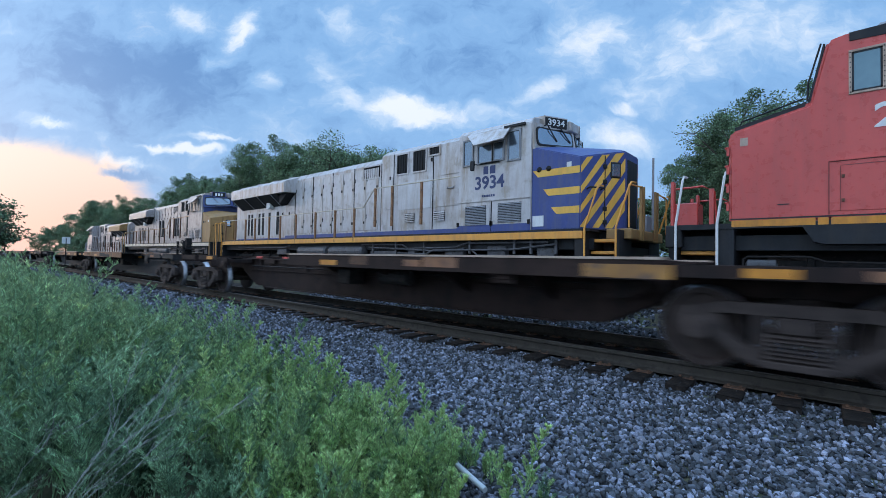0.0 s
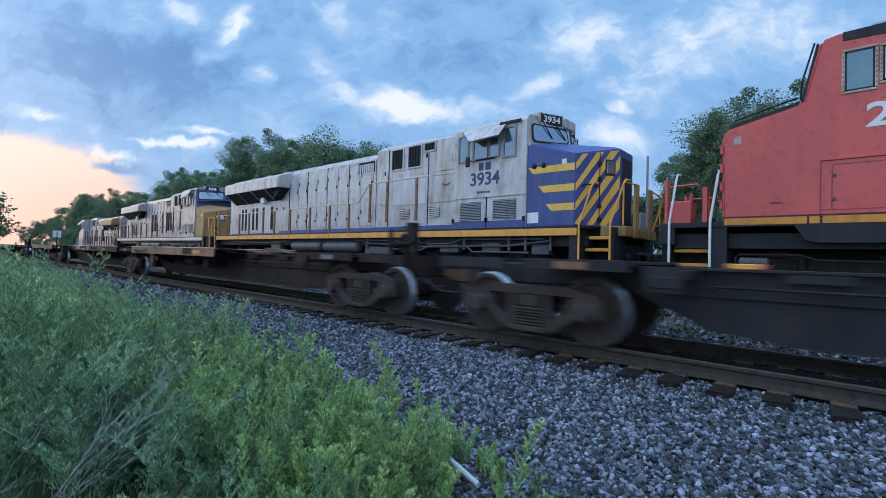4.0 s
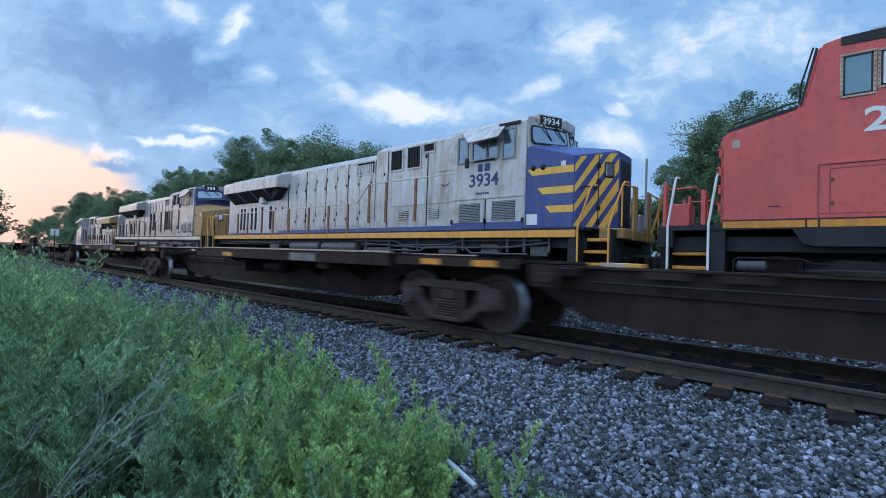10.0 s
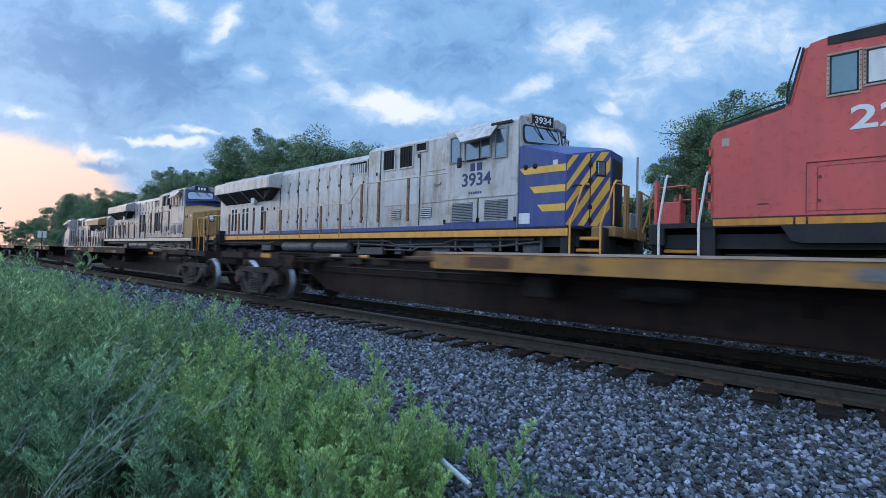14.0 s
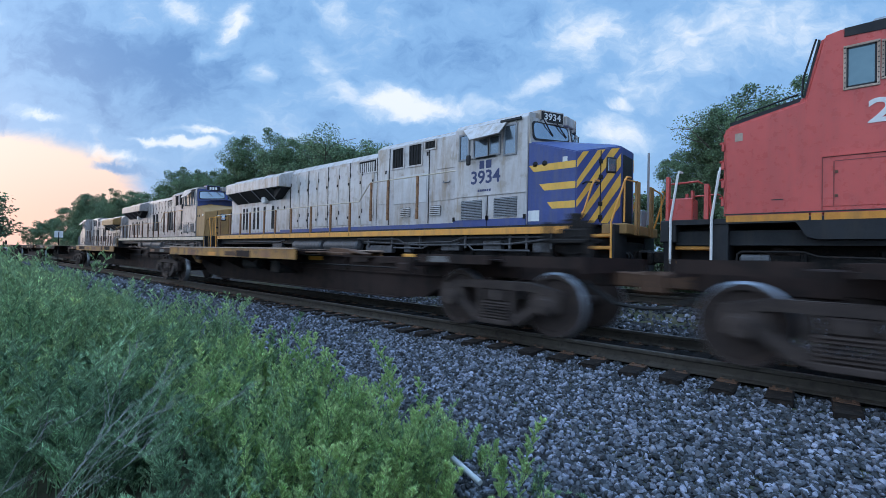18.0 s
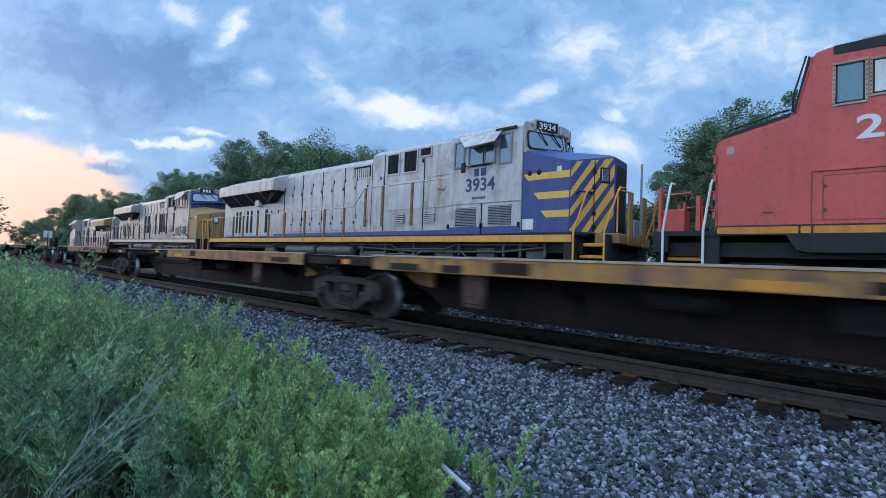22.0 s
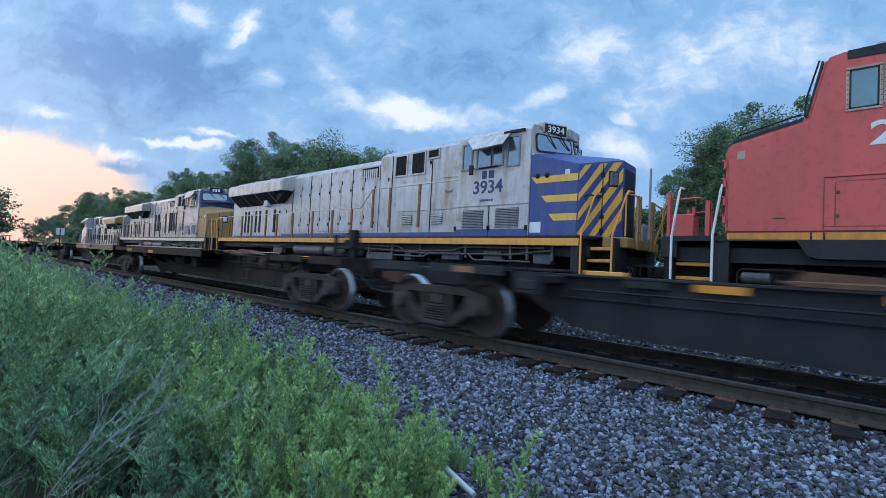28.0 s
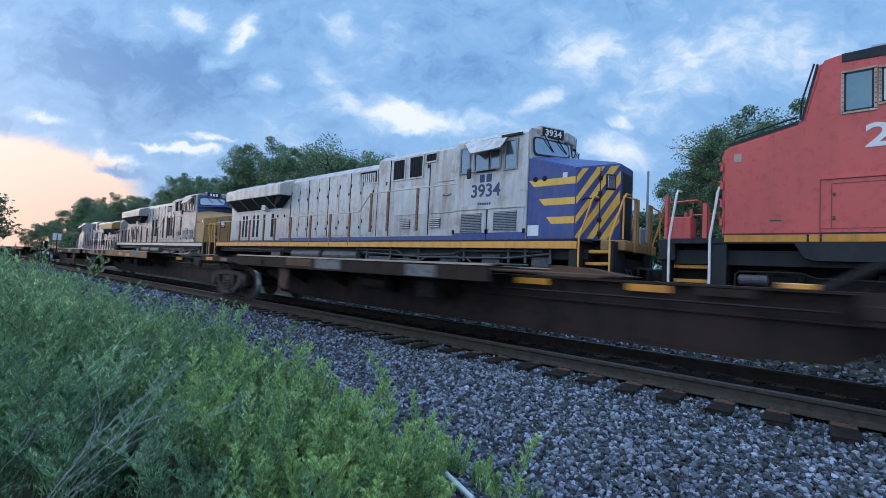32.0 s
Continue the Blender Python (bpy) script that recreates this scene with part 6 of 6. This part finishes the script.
def tree(height, spread, seed, leaves, leaf, low=0.18, m=80):
    """A tree as a tapered trunk with limbs and a crown of clumped leaves. Returns the trunk and crown meshes."""
    r = np.random.default_rng(seed)
    bm = B()
    limbs = []

    def limb(p, d, n, rad, depth):
        pts = [p]
        q = p.copy()
        for i in range(4):
            d = d + r.normal(0, 0.13, 3) + np.array([0, 0, 0.06])
            d = d / np.linalg.norm(d)
            q = q + d * n / 4
            pts.append(q.copy())
        k = 7 if depth < 2 else 4
        rings = []
        for i, c in enumerate(pts):
            w = rad * (1 - 0.2 * i if depth == 0 else 1 - 0.22 * i)
            a = Vector(d).orthogonal().normalized()
            b2 = Vector(d).cross(a)
            rings.append([bm.verts.new(Vector(c) + max(w, 0.012) * (math.cos(j * math.tau / k) * a + math.sin(j * math.tau / k) * b2)) for j in range(k)])
        for a1, b1 in zip(rings, rings[1:]):
            for j in range(k):
                bm.faces.new((a1[j], a1[(j + 1) % k], b1[(j + 1) % k], b1[j]))
        if depth >= 2:
            limbs.append(pts[-1]), limbs.append(pts[2])
        if depth < 3:
            for j in range(5 if depth == 0 else 4):
                i = 1 + int(r.integers(0, 4)) if depth else 2 + int(r.integers(0, 3))
                az = r.uniform(0, math.tau)
                e = np.array([math.cos(az), math.sin(az), r.uniform(0.15, 0.9)])
                limb(pts[min(i, 4)].copy(), e / np.linalg.norm(e), n * r.uniform(0.5, 0.72), max(rad * 0.5, 0.015), depth + 1)
    limb(np.zeros(3), np.array([0, 0, 1.0]), height * 0.42, height * 0.022, 0)
    ends = np.array(limbs)
    k = np.array([spread * 0.95 / np.abs(ends[:, 0]).max(), spread * 0.95 / np.abs(ends[:, 1]).max(), 0.92 * height / ends[:, 2].max()])
    ends = ends * k
    for v in bm.verts:
        v.co = Vector((v.co.x * k[0] ** min(1, v.co.z / 2), v.co.y * k[1] ** min(1, v.co.z / 2), v.co.z * k[2]))
    az, zz = r.uniform(0, math.tau, m), r.uniform(low, 0.9, m)
    rad = spread * 0.85 * np.sin(np.clip((zz - low * 0.5) / (1.05 - low * 0.5), 0, 1) * math.pi) ** 0.6 * r.uniform(0.45, 1.05, m)
    ends = np.concatenate([ends[r.permutation(len(ends))[:90]], np.stack([np.cos(az) * rad, np.sin(az) * rad, zz * height], -1)])
    c = r.integers(0, len(ends), leaves)
    q = r.normal(size=(leaves, 3))
    q /= np.linalg.norm(q, axis=1)[:, None]
    size = spread * 0.165 * r.uniform(0.45, 1.4, len(ends))
    p = ends[c] + q * (size[c] * r.random(leaves) ** 0.45)[:, None] * np.array([1, 1, 0.75])
    p[:, 2] = np.maximum(p[:, 2], low * height * 0.5)
    d = q + r.normal(0, 0.6, (leaves, 3)) + np.array([0, 0, -0.3])
    v, f = leaf_cloud(p, d, leaf * r.uniform(0.6, 1.35, leaves), leaf * 0.33 * r.uniform(0.7, 1.3, leaves), r.normal(size=(leaves, 3)))
    return bm, v, f


def build_trees():
    kinds = []
    for h, s, seed, n, leaf, low in ((12.5, 5.6, 3, 62000, 0.155, 0.12), (12.8, 5.0, 5, 62000, 0.155, 0.12), (8.4, 3.4, 8, 80000, 0.08, 0.04), (4.6, 2.8, 9, 14000, 0.15, 0.03), (4.7, 1.9, 12, 6000, 0.14, 0.52), (9.0, 2.5, 31, 72000, 0.085, 0.04)):
        bm, v, f = tree(h, s, seed, n, leaf, low, 170 if n >= 60000 and leaf < 0.11 else 90)
        t = thing("tree", "leafy green deciduous tree behind the railway", "tree", "trees along the line")
        part("trunk", bm, bark, t)
        c = grid_mesh("crown", v, f, leaf_tree)
        c.parent = t
        kinds.append((t, h))
    places = [(5, -46.5, 22, 14.9), (5, -50.8, 22.5, 13.4), (1, -42, 24, 13.8), (5, -37.6, 22, 13.6), (1, -33, 23, 12.4), (0, -28.6, 22.5, 11.2), (2, -24.4, 22, 10.2),
              (5, -55.5, 22, 12.2), (5, -60.5, 22, 12.6), (5, -66, 23, 13.0), (5, -72, 23, 14.2), (1, -84, 24, 12.8), (5, -97, 23, 13.4), (0, -116, 25, 12.8), (5, -133, 24, 15.6), (5, -142, 25, 16.2), (0, -165, 26, 14), (1, -200, 28, 13), (0, -250, 30, 13), (1, -330, 34, 13),
              (5, -4.3, 21.4, 7.2), (2, -3.6, 22.6, 7.6), (5, -2.9, 22.0, 9.1), (2, -0.7, 22.5, 9.6), (2, 3.4, 22, 8.8), (5, -1.6, 20.4, 7.4), (3, -5.6, 21, 4.9), (3, -8.2, 21.5, 4.2), (3, -11, 22, 4.6), (3, -15, 22, 5.2), (3, -18.5, 21.5, 5.5), (2, 9, 24, 6.5), (2, 17, 25, 7), (4, -29.0, 0.75, 4.9), (3, -60, -6, 5.5), (3, -85, -9, 6.5), (0, -150, -20, 10), (1, -210, -24, 11)]
    for i in range(14):
        places.append((3, -24 - i * 7.3, 18.6 + (i * 37 % 10) * 0.22, 4.2 + (i * 53 % 10) * 0.17))
    used = set()
    for i, (k, x, y, h) in enumerate(places):
        src, h0 = kinds[k]
        m = pose(x, y, float(ground_height(x, y)) - 0.05, 0, 0, (i * 77) % 360)
        if k in used:
            t = copy_thing(src, m)
        else:
            t = src
            t.matrix_basis = m
            used.add(k)
        t.scale = (h / h0,) * 3


def build_sign(x, y, z):
    s = thing("marker_sign", "small pale square marker sign on a thin post", "sign", at=pose(x, y, float(ground_height(x, y))))
    h = z - float(ground_height(x, y))
    part("post", tube(B(), [(0, 0, -0.1), (0, 0, h + 0.12)], 0.02), under, s)
    part("plate", box(B(), -0.02, 0.0, -0.17, 0.17, h - 0.17, h + 0.17, 0.004), white, s)


def build_pipe():
    x, y = -2.10, 2.74
    z = float(ground_height(x, y))
    bm = tube(B(), [(-0.17, 0.04, 0.13), (0.17, -0.04, 0.08)], 0.022, 14)
    p = part("plastic_pipe", bm, sign_back)
    p.matrix_basis = pose(x, y, z)
    tagged(p, "short off-white plastic pipe lying in the gravel", "pipe")


build_ground()
stones("ballast_stones", 36000, -6.5, 2.0, 2.6, 5.5, 0.0255, "loose grey crushed stones beside the rail", near_by=True)
stones("ballast_stones", 3500, 2.0, 9.0, 2.9, 5.6, 0.04, "loose grey crushed stones beside the rail")
stones("ballast_stones", 5000, -8.0, 2.2, 5.5, 6.08, 0.024, "loose grey crushed stones between the tie ends")
stones("ballast_stones", 17000, -17, -6.5, 3.0, 5.9, 0.031, "loose grey crushed stones beside the rail")
stones("ballast_stones", 11000, -55, -17, 3.2, 5.7, 0.055, "loose grey crushed stones beside the rail")
stones("ballast_stones", 7000, -14, 3, 7.7, 9.9, 0.04, "loose grey crushed stones between the tracks")
# these stones carry the same oil and train shade in their colour
stones("ballast_stones", 5500, -14, 3, 6.24, 7.56, 0.028, "crushed stones between the rails, darkened for oil and the train's shade", stained)
build_track(TRACK_Y, 0.0, -420, 40, -72, 6, "track_1")
build_track(YARD_Y, YARD_Z, -420, 60, -34, 4, "track_2", True)
big_loco("locomotive", "silver locomotive with a blue nose, yellow chevrons and rust streaks", pose(-3.31, YARD_Y, YARD_Z), silver, silver, blue, yellow, yellow, True, "3934", sill_low=blue)
big_loco("locomotive", "pale locomotive with a blue cab front and ochre nose", pose(-25.6, YARD_Y + 0.12, YARD_Z - 0.03, 0, 0.25, -1.4), dull, dull, ochre, tan, ochre, front_mat=blue)
big_loco("locomotive", "grimy pale locomotive with a rounded dark cab end", pose(-70.1, YARD_Y + 1.72, YARD_Z - 0.48, 0, -0.75, 177.3), dull, dull, dull, tan, grey, wing_mat=ochre)
red_loco(pose(-3.31, YARD_Y, YARD_Z, 0, 0, 180))
build_train()
build_trees()
build_weeds()
build_sign(-30, 4.12, 1.82)
build_pipe()


def motions():
    for car, first in TRAIN:
        walk(car, [(t, pose(PASS_X + SPEED * (t - first), TRACK_Y, 0)) for t in (0, 8, 16, 24, 32)])


motions()
